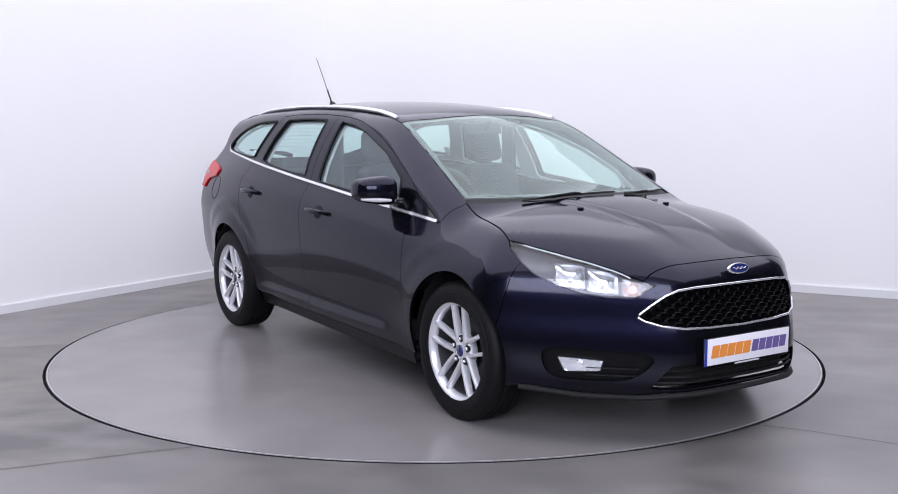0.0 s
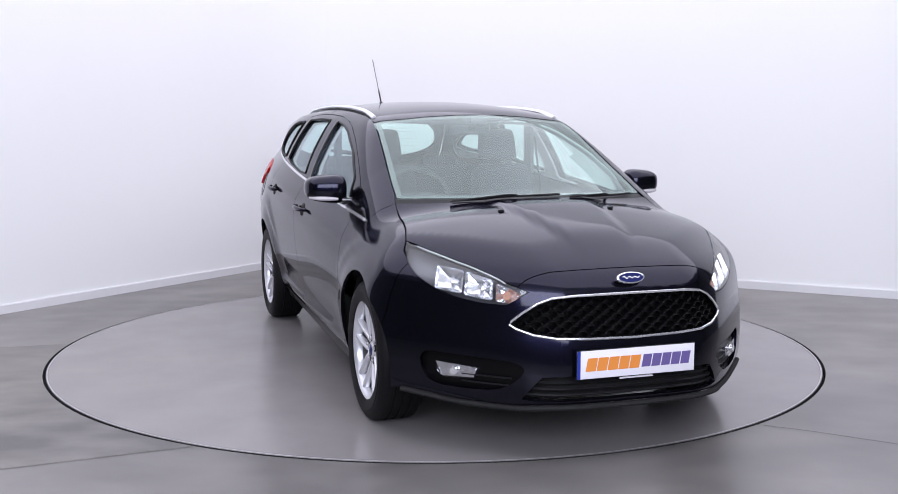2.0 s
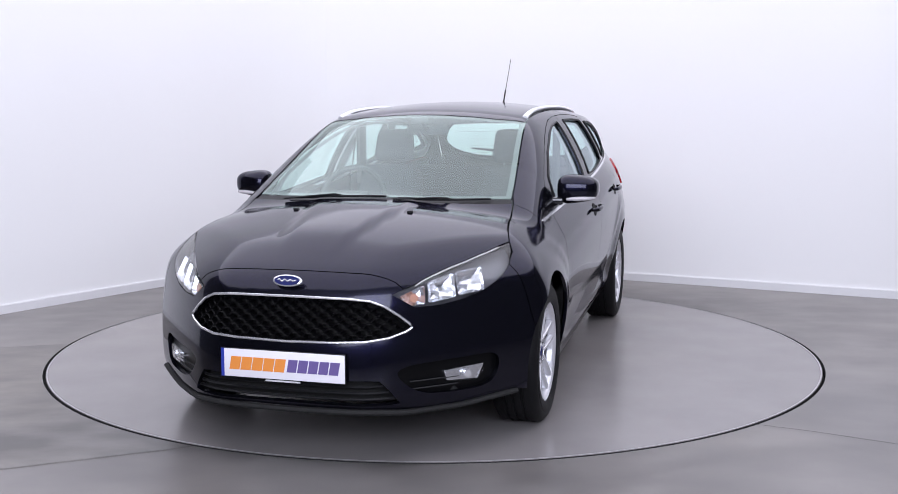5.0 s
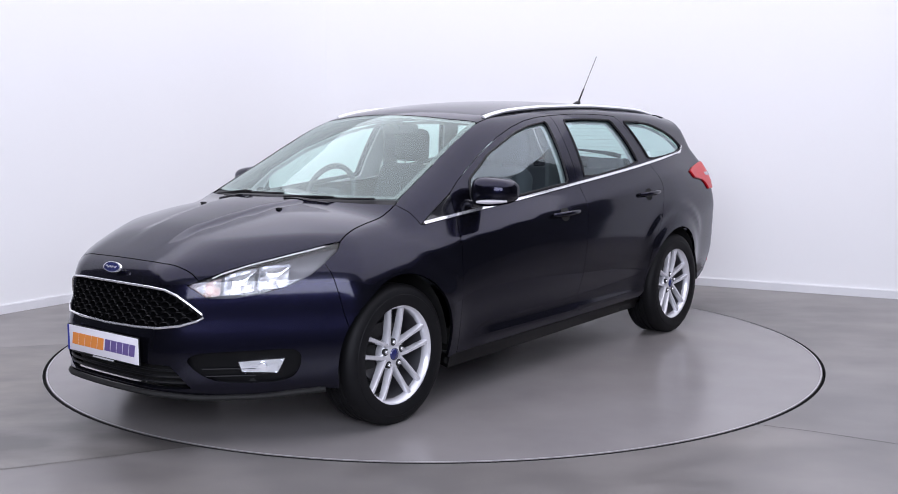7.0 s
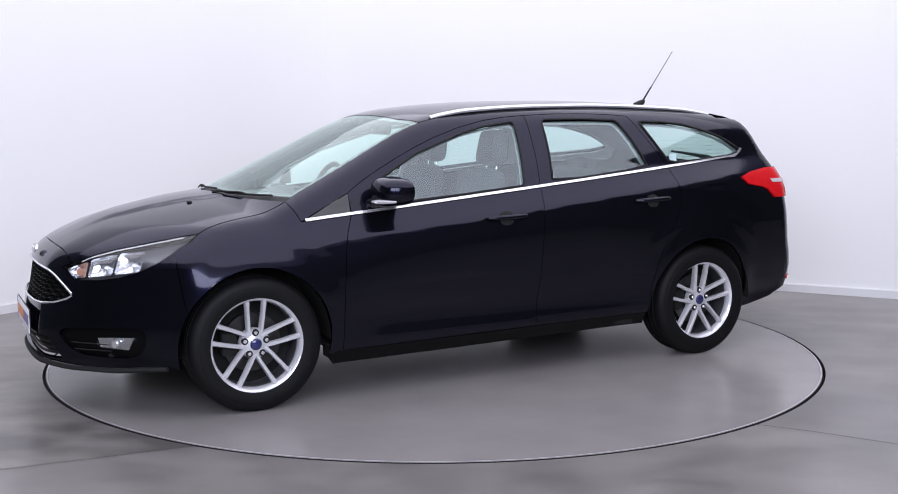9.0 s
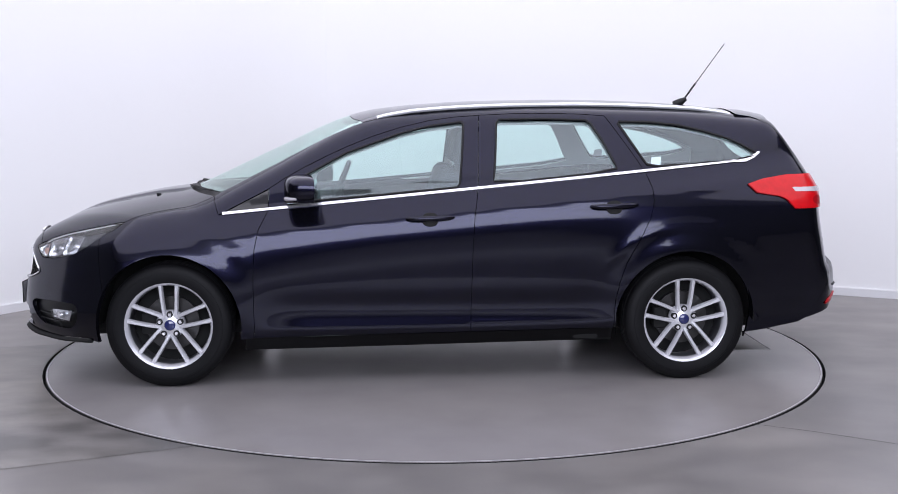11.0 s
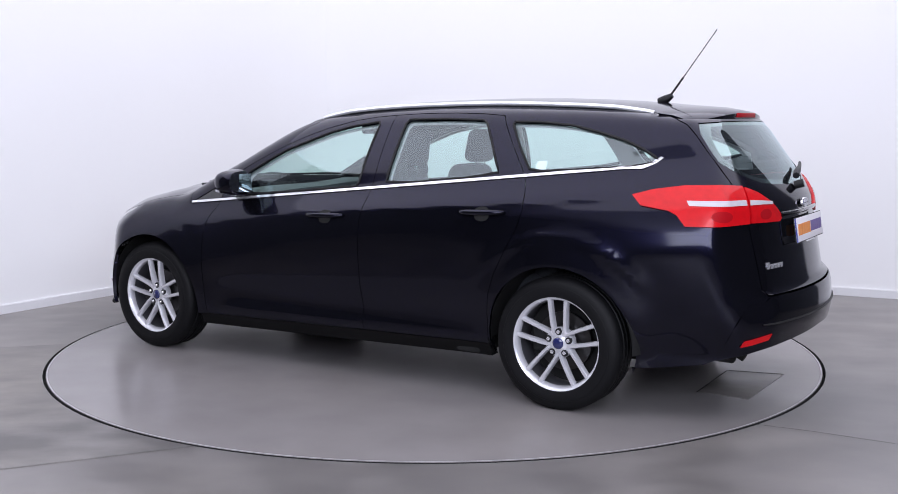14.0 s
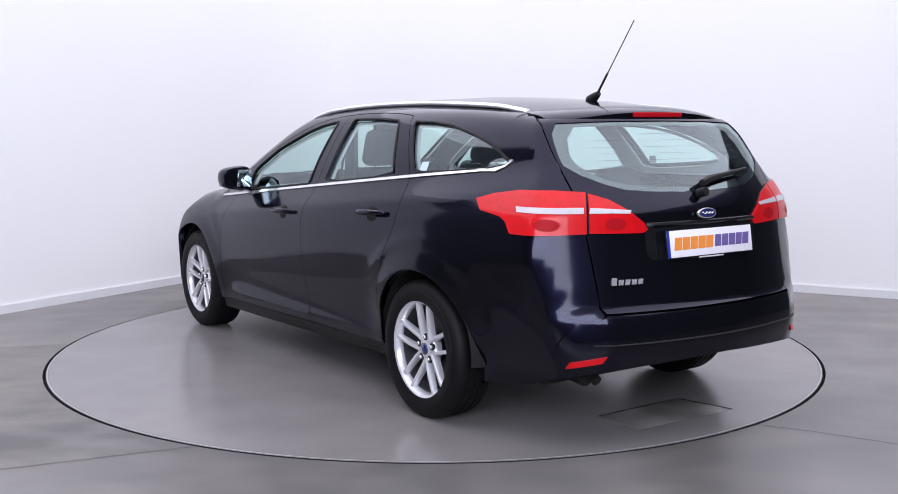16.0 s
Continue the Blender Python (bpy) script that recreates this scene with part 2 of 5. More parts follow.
def form(x, y, z):
    """Below nought inside the car, above nought outside."""
    a = np.abs(y)
    b = np.maximum(a - 0.28, 0)
    front = x - (nose_line(z) - 0.20 * y * y - 0.98 * b * b / (b + 0.25))
    c = np.maximum(a - 0.50, 0)
    f = step01(0.54, 0.70, a)
    rear = (tail_line(z) * (1 - f) + tail_soft(z) * f + 0.25 * y * y + 0.15 * c * c / (c + 0.12)) - x
    side = a - half_width(x, z)
    top = z - top_height(x, y)
    f = smax(side, top, 0.07)
    f = smax(f, front, 0.05)
    return smax(f, rear, 0.06)

# ---- tools ----
def part(name, bm, mat, parent=None, label="", smooth=True):
    """One mesh object out of a bmesh, under a thing or a part."""
    me = bpy.data.meshes.new(name)
    bm.normal_update()
    bm.to_mesh(me)
    bm.free()
    if smooth:
        for q in me.polygons:
            q.use_smooth = True
        me.set_sharp_from_angle(angle=radians(38))
    me.materials.append(mat)
    ob = new(name, me)
    ob.parent = parent
    if label:
        ob["label"] = label
    return ob


def block(a, b, bevel=0.0, seg=2, bm=None):
    """A box between two corners with rounded edges."""
    bm2 = bmesh.new()
    bmesh.ops.create_cube(bm2, size=1)
    for v in bm2.verts:
        v.co = [a[k] + (v.co[k] + 0.5) * (b[k] - a[k]) for k in range(3)]
    if bevel:
        bmesh.ops.bevel(bm2, geom=bm2.edges[:], offset=bevel, segments=seg, affect="EDGES", profile=0.5)
    return merge(bm, bm2)


def merge(bm, bm2):
    if bm is None:
        return bm2
    me = bpy.data.meshes.new("tmp")
    bm2.to_mesh(me)
    bm2.free()
    bm.from_mesh(me)
    bpy.data.meshes.remove(me)
    return bm


def turned(profile, n=48, bm=None):
    """A solid of revolution about the y axis: profile rows of radius, y."""
    bm2 = bmesh.new()
    rings = []
    for r, y in profile:
        rings.append([bm2.verts.new((r * math.cos(i * 2 * math.pi / n), y, r * math.sin(i * 2 * math.pi / n))) for i in range(n)])
    for p, q in zip(rings, rings[1:]):
        for i in range(n):
            j = (i + 1) % n
            bm2.faces.new((p[i], q[i], q[j], p[j]))
    return merge(bm, bm2)


def tube(points, radius, n=10, flat=1.0, closed=False, bm=None, up=(0, 0, 1)):
    """A bar along a line; radius may vary along it; flat squeezes its height."""
    bm2 = bmesh.new()
    P = [Vector(p) for p in points]
    R = radius if hasattr(radius, "__len__") else [radius] * len(P)
    rings = []
    for i, p in enumerate(P):
        a = P[(i - 1) % len(P)] if closed or i else P[0]
        b = P[(i + 1) % len(P)] if closed or i < len(P) - 1 else P[-1]
        t = (b - a).normalized()
        s = t.cross(Vector(up)).normalized()
        u = s.cross(t).normalized()
        rings.append([bm2.verts.new(p + R[i] * (math.cos(k * 2 * math.pi / n) * s + flat * math.sin(k * 2 * math.pi / n) * u)) for k in range(n)])
    pairs = list(zip(rings, rings[1:])) + ([(rings[-1], rings[0])] if closed else [])
    for p, q in pairs:
        for k in range(n):
            bm2.faces.new((p[k], p[(k + 1) % n], q[(k + 1) % n], q[k]))
    if not closed:
        bm2.faces.new(rings[0][::-1])
        bm2.faces.new(rings[-1])
    bmesh.ops.recalc_face_normals(bm2, faces=bm2.faces[:])
    return merge(bm, bm2)


def prism(loop, depth, frame_m, bevel=0.0):
    """A flat shape of some thickness, laid out in frame_m's x and y, thick along its z."""
    bm = bmesh.new()
    top = [bm.verts.new(frame_m @ Vector((x, y, depth))) for x, y in loop]
    low = [bm.verts.new(frame_m @ Vector((x, y, 0))) for x, y in loop]
    f = bm.faces.new(top)
    bm.faces.new(low[::-1])
    for i in range(len(loop)):
        j = (i + 1) % len(loop)
        bm.faces.new((low[i], low[j], top[j], top[i]))
    bmesh.ops.recalc_face_normals(bm, faces=bm.faces[:])
    if bevel:
        bmesh.ops.bevel(bm, geom=[e for e in f.edges], offset=bevel, segments=2, affect="EDGES", profile=0.5)
    return bm


def rounded(loop, times=2):
    """Cuts the corners of a closed loop, again and again."""
    for _ in range(times):
        out = []
        for p, q in zip(loop, loop[1:] + loop[:1]):
            out += [tuple(0.75 * a + 0.25 * b for a, b in zip(p, q)), tuple(0.25 * a + 0.75 * b for a, b in zip(p, q))]
        loop = out
    return loop


# ---- panels cut from the car's form ----
def ray_root(o, d, reach):
    lo, hi = np.zeros(len(o)), np.full(len(o), reach)
    for _ in range(34):
        mid = (lo + hi) / 2
        q = o + d * mid[:, None]
        inside = form(q[:, 0], q[:, 1], q[:, 2]) < 0
        lo, hi = np.where(inside, mid, lo), np.where(inside, hi, mid)
    return o + d * lo[:, None]


FRONT_AXIS, REAR_AXIS = 1.2, -1.35


def on_form(view, uv):
    """Points of the form under flat coordinates: side (x, z), top (x, y), nose and tail (y, z), front and rear (turn about an upright axis, z)."""
    uv = np.array(uv, float).reshape(-1, 2)
    u, v, k = uv[:, 0], uv[:, 1], np.zeros(len(uv))
    if view == "side":
        return ray_root(np.c_[u, k, v], np.c_[k, k + 1, k], 1.3)
    if view == "top":
        return ray_root(np.c_[u, v, k + 0.5], np.c_[k, k, k + 1], 1.2)
    if view == "nose":
        return ray_root(np.c_[k + 1.0, u, v], np.c_[k + 1, k, k], 1.5)
    if view == "tail":
        return ray_root(np.c_[k - 1.2, u, v], np.c_[k - 1, k, k], 1.5)
    a = u / 0.8
    if view == "front":
        return ray_root(np.c_[k + FRONT_AXIS, k, v], np.c_[np.cos(a), np.sin(a), k], 1.6)
    return ray_root(np.c_[k + REAR_AXIS, k, v], np.c_[-np.cos(a), np.sin(a), k], 1.6)


def flat_of(view, P):
    P = np.array(P, float).reshape(-1, 3)
    if view == "side":
        return P[:, [0, 2]]
    if view == "top":
        return P[:, [0, 1]]
    if view in ("nose", "tail"):
        return P[:, [1, 2]]
    if view == "front":
        return np.c_[0.8 * np.arctan2(P[:, 1], P[:, 0] - FRONT_AXIS), P[:, 2]]
    return np.c_[0.8 * np.arctan2(P[:, 1], REAR_AXIS - P[:, 0]), P[:, 2]]


def normal_of(P):
    e = 0.002
    g = []
    for k in range(3):
        d = np.zeros(3)
        d[k] = e
        a, b = P + d, P - d
        g.append(form(a[:, 0], a[:, 1], a[:, 2]) - form(b[:, 0], b[:, 1], b[:, 2]))
    g = np.array(g).T
    return g / (np.linalg.norm(g, axis=1)[:, None] + 1e-12)


def seam(view, pts, step=0.03):
    """A line on the form through flat points, as points in space."""
    out = []
    for p, q in zip(pts, pts[1:]):
        n = max(1, int(math.dist(p, q) / step))
        out += [(p[0] + (q[0] - p[0]) * i / n, p[1] + (q[1] - p[1]) * i / n) for i in range(n)]
    out.append(pts[-1])
    return [tuple(p) for p in on_form(view, out)]


def within(pts, loop):
    """Which flat points lie inside a loop."""
    x, y = pts[:, 0], pts[:, 1]
    odd = np.zeros(len(pts), bool)
    for (x0, y0), (x1, y1) in zip(loop, np.roll(loop, -1, axis=0)):
        cross = (y0 > y) != (y1 > y)
        odd ^= cross & (x < (x1 - x0) * (y - y0) / (y1 - y0 + 1e-15) + x0)
    return odd


def inset(loop, d):
    """Draws a flat loop in (or a hole out) by d."""
    if not d:
        return loop
    area = 0.5 * np.sum(loop[:, 0] * np.roll(loop[:, 1], -1) - np.roll(loop[:, 0], -1) * loop[:, 1])
    e = np.roll(loop, -1, axis=0) - loop
    n = np.c_[-e[:, 1], e[:, 0]] / (np.linalg.norm(e, axis=1)[:, None] + 1e-12) * np.sign(area)
    m = n + np.roll(n, 1, axis=0)
    m = m / np.maximum(np.sum(m * m, axis=1), 0.6)[:, None] * 2
    return loop + m * d


def dense(loop, step):
    out = []
    for p, q in zip(loop, np.roll(loop, -1, axis=0)):
        n = max(1, int(round(np.linalg.norm(q - p) / step)))
        out += [p + (q - p) * i / n for i in range(n)]
    return np.array(out)


def panel(name, view, loop, mat, parent, holes=(), step=0.035, lift=0.0, gap=0.0016, flange=0.014, flip=False, label=""):
    """A sheet of the form inside a loop of points in space, with holes, its rims turned inwards. flip: the same on the car's other side."""
    from mathutils.geometry import delaunay_2d_cdt
    loops = [dense(inset(flat_of(view, loop), gap), step)]
    loops += [dense(inset(flat_of(view, h), -0.0008), step * 0.7) for h in holes]
    allp = np.vstack(loops)
    lo, hi = allp.min(0), allp.max(0)
    g = np.stack(np.meshgrid(np.arange(lo[0], hi[0], step), np.arange(lo[1], hi[1], step)), -1).reshape(-1, 2)
    keep = within(g, loops[0])
    for h in loops[1:]:
        keep &= ~within(g, h)
    g = g[keep]
    near = np.full(len(g), 9.0)
    for i in range(0, len(allp), 400):
        near = np.minimum(near, np.min(np.linalg.norm(g[:, None] - allp[None, i:i + 400], axis=2), axis=1)) if len(g) else near
    g = g[near > step * 0.45]
    edges, start = [], 0
    for q in loops:
        edges += [(start + i, start + (i + 1) % len(q)) for i in range(len(q))]
        start += len(q)
    pts = np.vstack([allp, g])
    flat, _, tris, *_ = delaunay_2d_cdt([Vector(p) for p in pts], edges, [], 0, 1e-6)
    flat = np.array([tuple(p) for p in flat])
    tris = np.array([tuple(t) for t in tris])
    mid = flat[tris].mean(1)
    ok = within(mid, loops[0])
    for h in loops[1:]:
        ok &= ~within(mid, h)
    # slivers that lie along a straight rim are no part of the sheet
    e1, e2 = flat[tris[:, 1]] - flat[tris[:, 0]], flat[tris[:, 2]] - flat[tris[:, 0]]
    wide = np.abs(e1[:, 0] * e2[:, 1] - e1[:, 1] * e2[:, 0])
    long = np.maximum(np.maximum(np.linalg.norm(e1, axis=1), np.linalg.norm(e2, axis=1)), np.linalg.norm(e1 - e2, axis=1))
    ok &= wide / (long + 1e-12) > 2.5e-4
    tris = tris[ok]
    P = on_form(view, flat)
    N = normal_of(P)
    P = P + N * lift
    # faces look outwards
    a, b, c = P[tris[:, 0]], P[tris[:, 1]], P[tris[:, 2]]
    back = np.sum(np.cross(b - a, c - a) * N[tris[:, 0]], axis=1) < 0
    tris[back] = tris[back][:, ::-1]
    faces = [tuple(int(i) for i in t) for t in tris]
    verts, norms = [tuple(p) for p in P], [tuple(n) for n in N]
    if flange:
        half = {}
        for t in faces:
            for i in range(3):
                half[(t[i], t[(i + 1) % 3])] = True
        rim = [e for e in half if (e[1], e[0]) not in half]
        where = {}
        for i, j in rim:
            for k in (i, j):
                if k not in where:
                    where[k] = len(verts)
                    verts += [verts[k], tuple(P[k] - N[k] * flange)]
                    norms += [norms[k], norms[k]]
            out = np.cross(P[j] - P[i], N[i])
            out = tuple(out / (np.linalg.norm(out) + 1e-12))
            for k in (i, j):
                norms[where[k]] = norms[where[k] + 1] = out
            faces.append((where[j], where[i], where[i] + 1, where[j] + 1))
    if flip:
        verts = [(x, -y, z) for x, y, z in verts]
        norms = [(x, -y, z) for x, y, z in norms]
        faces = [f[::-1] for f in faces]
    me = bpy.data.meshes.new(name)
    me.from_pydata(verts, [], faces)
    me.polygons.foreach_set("use_smooth", [True] * len(me.polygons))
    me.normals_split_custom_set_from_vertices(norms)
    me.materials.append(mat)
    ob = new(name, me)
    ob.parent = parent
    if label:
        ob["label"] = label
    return ob


def lifted(P, d):
    """Points moved off the form along its normal."""
    P = np.array(P, float)
    return [tuple(p) for p in P + normal_of(P) * d]

# ---- the studio ----
RING = 2.213


def ring_sheet(name, radii, z, mat, n=180, kind="structure"):
    bm = bmesh.new()
    rows = [[bm.verts.new((r * math.cos(i * 2 * math.pi / n), r * math.sin(i * 2 * math.pi / n), zz)) for i in range(n)] for r, zz in zip(radii, z)]
    for p, q in zip(rows, rows[1:]):
        for i in range(n):
            j = (i + 1) % n
            bm.faces.new((p[i], q[i], q[j], p[j]))
    return tagged(part(name, bm, mat), kind=kind)


def studio():
    ring_sheet("floor", [RING + 0.008, RING + 0.011, 4, 7, 14], [-0.002, 0, 0, 0, 0], FLOOR)
    ring_sheet("floor_kerb", [RING + 0.0085, RING + 0.0085], [-0.06, -0.002], DARK)
    ring_sheet("floor_pit", [0.5, RING + 0.05], [-0.06, -0.06], DARK)
    # an older, scuffed strip of floor that ends at the turntable
    bm = bmesh.new()
    pts = [(-9.0, -1.75), (-2.222, 0.04)]
    a0, a1 = math.radians(179), math.radians(243.3)
    pts += [((RING + 0.013) * math.cos(a0 + (a1 - a0) * i / 24), (RING + 0.013) * math.sin(a0 + (a1 - a0) * i / 24)) for i in range(25)]
    pts += [(-1.69, -2.27), (-9.0, -5.2)]
    f = bm.faces.new([bm.verts.new((x, y, 0.0012)) for x, y in pts])
    bmesh.ops.triangulate(bm, faces=[f])
    bmesh.ops.recalc_face_normals(bm, faces=bm.faces[:])
    for q in bm.faces:
        if q.normal.z < 0:
            q.normal_flip()
    tagged(part("floor_patch", bm, FLOOR_PATCH, smooth=False), kind="structure")
    # a saw cut in the floor beyond it
    tagged(part("floor_joint", tube([(1.40, -1.69, 0.001), (1.62, -1.80, 0.001), (2.1, -2.1, 0.001)], 0.0015, 4, 0.3), DARK), kind="structure")
    # walls: two white ones meeting in a rounded corner, dark ones beside and behind the camera
    corner, along_w, along_e = Vector((-1.095, 3.98)), Vector((-0.551, -0.834)), Vector((0.886, -0.463))
    r = 0.9
    arc = []
    for i in range(17):
        s = i / 16
        arc.append((1 - s) ** 2 * (corner + along_w * r) + 2 * s * (1 - s) * corner + s * s * (corner + along_e * r))
    end_w, end_e = corner + along_w * 11, corner + along_e * 10
    back = Vector((1.70, -9.82))

    def wall(name, line, mat, high, thick, z0=0.0, kind="structure"):
        bm = bmesh.new()
        cols = []
        for i, p in enumerate(line):
            t = (line[min(i + 1, len(line) - 1)] - line[max(i - 1, 0)]).normalized()
            n = Vector((-t.y, t.x))
            cols.append([bm.verts.new((*q, z)) for q, z in ((p, z0), (p, high), (p + n * thick, high), (p + n * thick, z0))])
        for a, b in zip(cols, cols[1:]):
            for k in range(4):
                bm.faces.new((a[k], b[k], b[(k + 1) % 4], a[(k + 1) % 4]))
        bm.faces.new(cols[0])
        bm.faces.new(cols[-1][::-1])
        bmesh.ops.recalc_face_normals(bm, faces=bm.faces[:])
        return tagged(part(name, bm, mat), kind=kind)

    H = 3.5
    stop_w, stop_e = corner + along_w * 5.4, corner + along_e * 6.4
    wall("wall_north", [stop_w] + arc[:9], WALL, H, 0.15)
    wall("wall_east", arc[8:] + [stop_e], WALL, H, 0.15)
    # past the white stage, unseen dark lengths added so the paint reflects dark
    wall("wall_north_dark", [end_w, stop_w], REAR_WALL, H, 0.15)
    wall("wall_east_dark", [stop_e, end_e], REAR_WALL, H, 0.15)
    wall("wall_south", [end_e, back], REAR_WALL, H, 0.15)
    wall("wall_west", [back, end_w], REAR_WALL, H, 0.15)
    wall("baseboard", [stop_w] + arc + [stop_e], SKIRT, 0.058, -0.016)
    wall("trim", [stop_w] + arc + [stop_e], WALL, 0.066, -0.010, 0.059)
    bm = block((-9, -11, 3.45), (9, 6, 3.55))
    tagged(part("ceiling", bm, CEILING, smooth=False), kind="structure")


def turntable():
    """The round platform, flush with the floor, with a lift-out hatch."""
    n = 180
    bm = bmesh.new()
    R = RING - 0.008
    rim = [(R - 0.003, 0.0005), (R, -0.001)]
    hatch = [(-1.985, -0.345), (-1.695, -0.275), (-1.705, 0.262), (-1.97, 0.268)]
    me_loops = [[(math.cos(i * 2 * math.pi / n) * rim[0][0], math.sin(i * 2 * math.pi / n) * rim[0][0]) for i in range(n)], hatch]
    from mathutils.geometry import delaunay_2d_cdt
    pts = [Vector(p) for q in me_loops for p in q]
    edges = [(i, (i + 1) % n) for i in range(n)] + [(n + i, n + (i + 1) % 4) for i in range(4)]
    flat, _, tris, *_ = delaunay_2d_cdt(pts, edges, [], 0, 1e-6)
    flat = np.array([tuple(p) for p in flat])
    vs = [bm.verts.new((x, y, 0.0005)) for x, y in flat]
    for t in tris:
        if not within(flat[list(t)].mean(0)[None], np.array(hatch))[0]:
            bm.faces.new([vs[i] for i in t])
    bmesh.ops.recalc_face_normals(bm, faces=bm.faces[:])
    for f in bm.faces:
        if f.normal.z < 0:
            f.normal_flip()
    rows = [[bm.verts.new((r * math.cos(i * 2 * math.pi / n), r * math.sin(i * 2 * math.pi / n), z)) for i in range(n)] for r, z in rim]
    for p, q in zip(rows, rows[1:]):
        for i in range(n):
            j = (i + 1) % n
            bm.faces.new((p[i], q[i], q[j], p[j]))
    disc = part("turntable", bm, DISC, smooth=False)
    tagged(disc, "round grey-painted turntable platform set flush in the floor", "turntable")
    skirt = bmesh.new()
    rows = [[skirt.verts.new((R * math.cos(i * 2 * math.pi / n), R * math.sin(i * 2 * math.pi / n), z)) for i in range(n)] for z in (-0.001, -0.045)]
    for i in range(n):
        j = (i + 1) % n
        skirt.faces.new((rows[0][i], rows[1][i], rows[1][j], rows[0][j]))
    part("edge_skirt", skirt, DARK, disc, "dark upright edge")
    steel = bmesh.new()
    rr = [[steel.verts.new((r * math.cos(i * 2 * math.pi / n), r * math.sin(i * 2 * math.pi / n), 0.0016)) for i in range(n)] for r in (R - 0.009, R - 0.003)]
    for i in range(n):
        j = (i + 1) % n
        steel.faces.new((rr[0][i], rr[1][i], rr[1][j], rr[0][j]))
    part("edge_band", steel, material("worn_edge", (0.33, 0.32, 0.33), 0.4, vary=0.15, scale=6), disc, "bare worn metal edge")
    c = np.mean(hatch, axis=0)
    lid = [tuple(c + (np.array(p) - c) * 0.965) for p in hatch]
    part("hatch", prism(lid, 0.02, pose(0, 0, -0.0205), 0.002), floor_material("hatch_paint", (0.185, 0.176, 0.172), 2.0, 0.5, 0.3, 0.45, 0.1), disc, "scuffed lift-out hatch cover")
    part("hatch_frame", prism(hatch, 0.01, pose(0, 0, -0.035)), DARK, disc)
    return disc


studio()
TABLE = turntable()

# ---- the car ----
CAR = tagged(new("car"), "dark midnight-blue estate car with silver alloy wheels on the turntable", "car")
ARCH = 0.362


def arch_line(wx, a0, a1, n=22, r=ARCH):
    """The rim of a wheel opening, from one angle to another, in side view."""
    return [(wx + r * math.cos(math.radians(a0 + (a1 - a0) * i / n)), HUB_Z + 0.004 + r * math.sin(math.radians(a0 + (a1 - a0) * i / n))) for i in range(n + 1)]


# lines on the left side, in side view unless named otherwise
HOOD_BACK = [(1.33 - 0.5 * y * y, y) for y in (0.0, 0.15, 0.3, 0.45, 0.56, 0.66)]
SCREEN_LOW = [(1.285 - 0.5 * y * y, y) for y in (0.0, 0.15, 0.3, 0.45, 0.56, 0.645)]
HOOD_SIDE = [(1.112, 0.66), (1.20, 0.672), (1.32, 0.686), (1.44, 0.708), (1.553, 0.742)]
LAMP_TOP = [(1.553, 0.742), (1.68, 0.681), (1.818, 0.608), (1.94, 0.535), (2.03, 0.475), (2.068, 0.440)]
HOOD_NOSE = [(2.068, 0.440), (2.083, 0.35), (2.094, 0.24), (2.10, 0.12), (2.102, 0.0)]
SCREEN_SIDE = [(1.077, 0.645), (0.95, 0.632), (0.8, 0.612), (0.65, 0.592), (0.5, 0.574), (0.345, 0.557)]
SCREEN_HIGH = [(0.345, 0.557), (0.40, 0.40), (0.425, 0.2), (0.432, 0.0)]
ROOF_SIDE = [(0.345, 0.557), (0.2, 0.552), (0.0, 0.549), (-0.4, 0.547), (-0.8, 0.545), (-1.2, 0.535), (-1.5, 0.515), (-1.66, 0.50)]
GATE_TOP = [(-1.66, 0.50), (-1.68, 0.35), (-1.69, 0.2), (-1.695, 0.0)]
LAMP_END = [(1.60, 0.795), (1.64, 0.775), (1.675, 0.753)]
GATE_SIDE = [(-1.66, 0.50), (-1.71, 0.525), (-1.76, 0.555)]


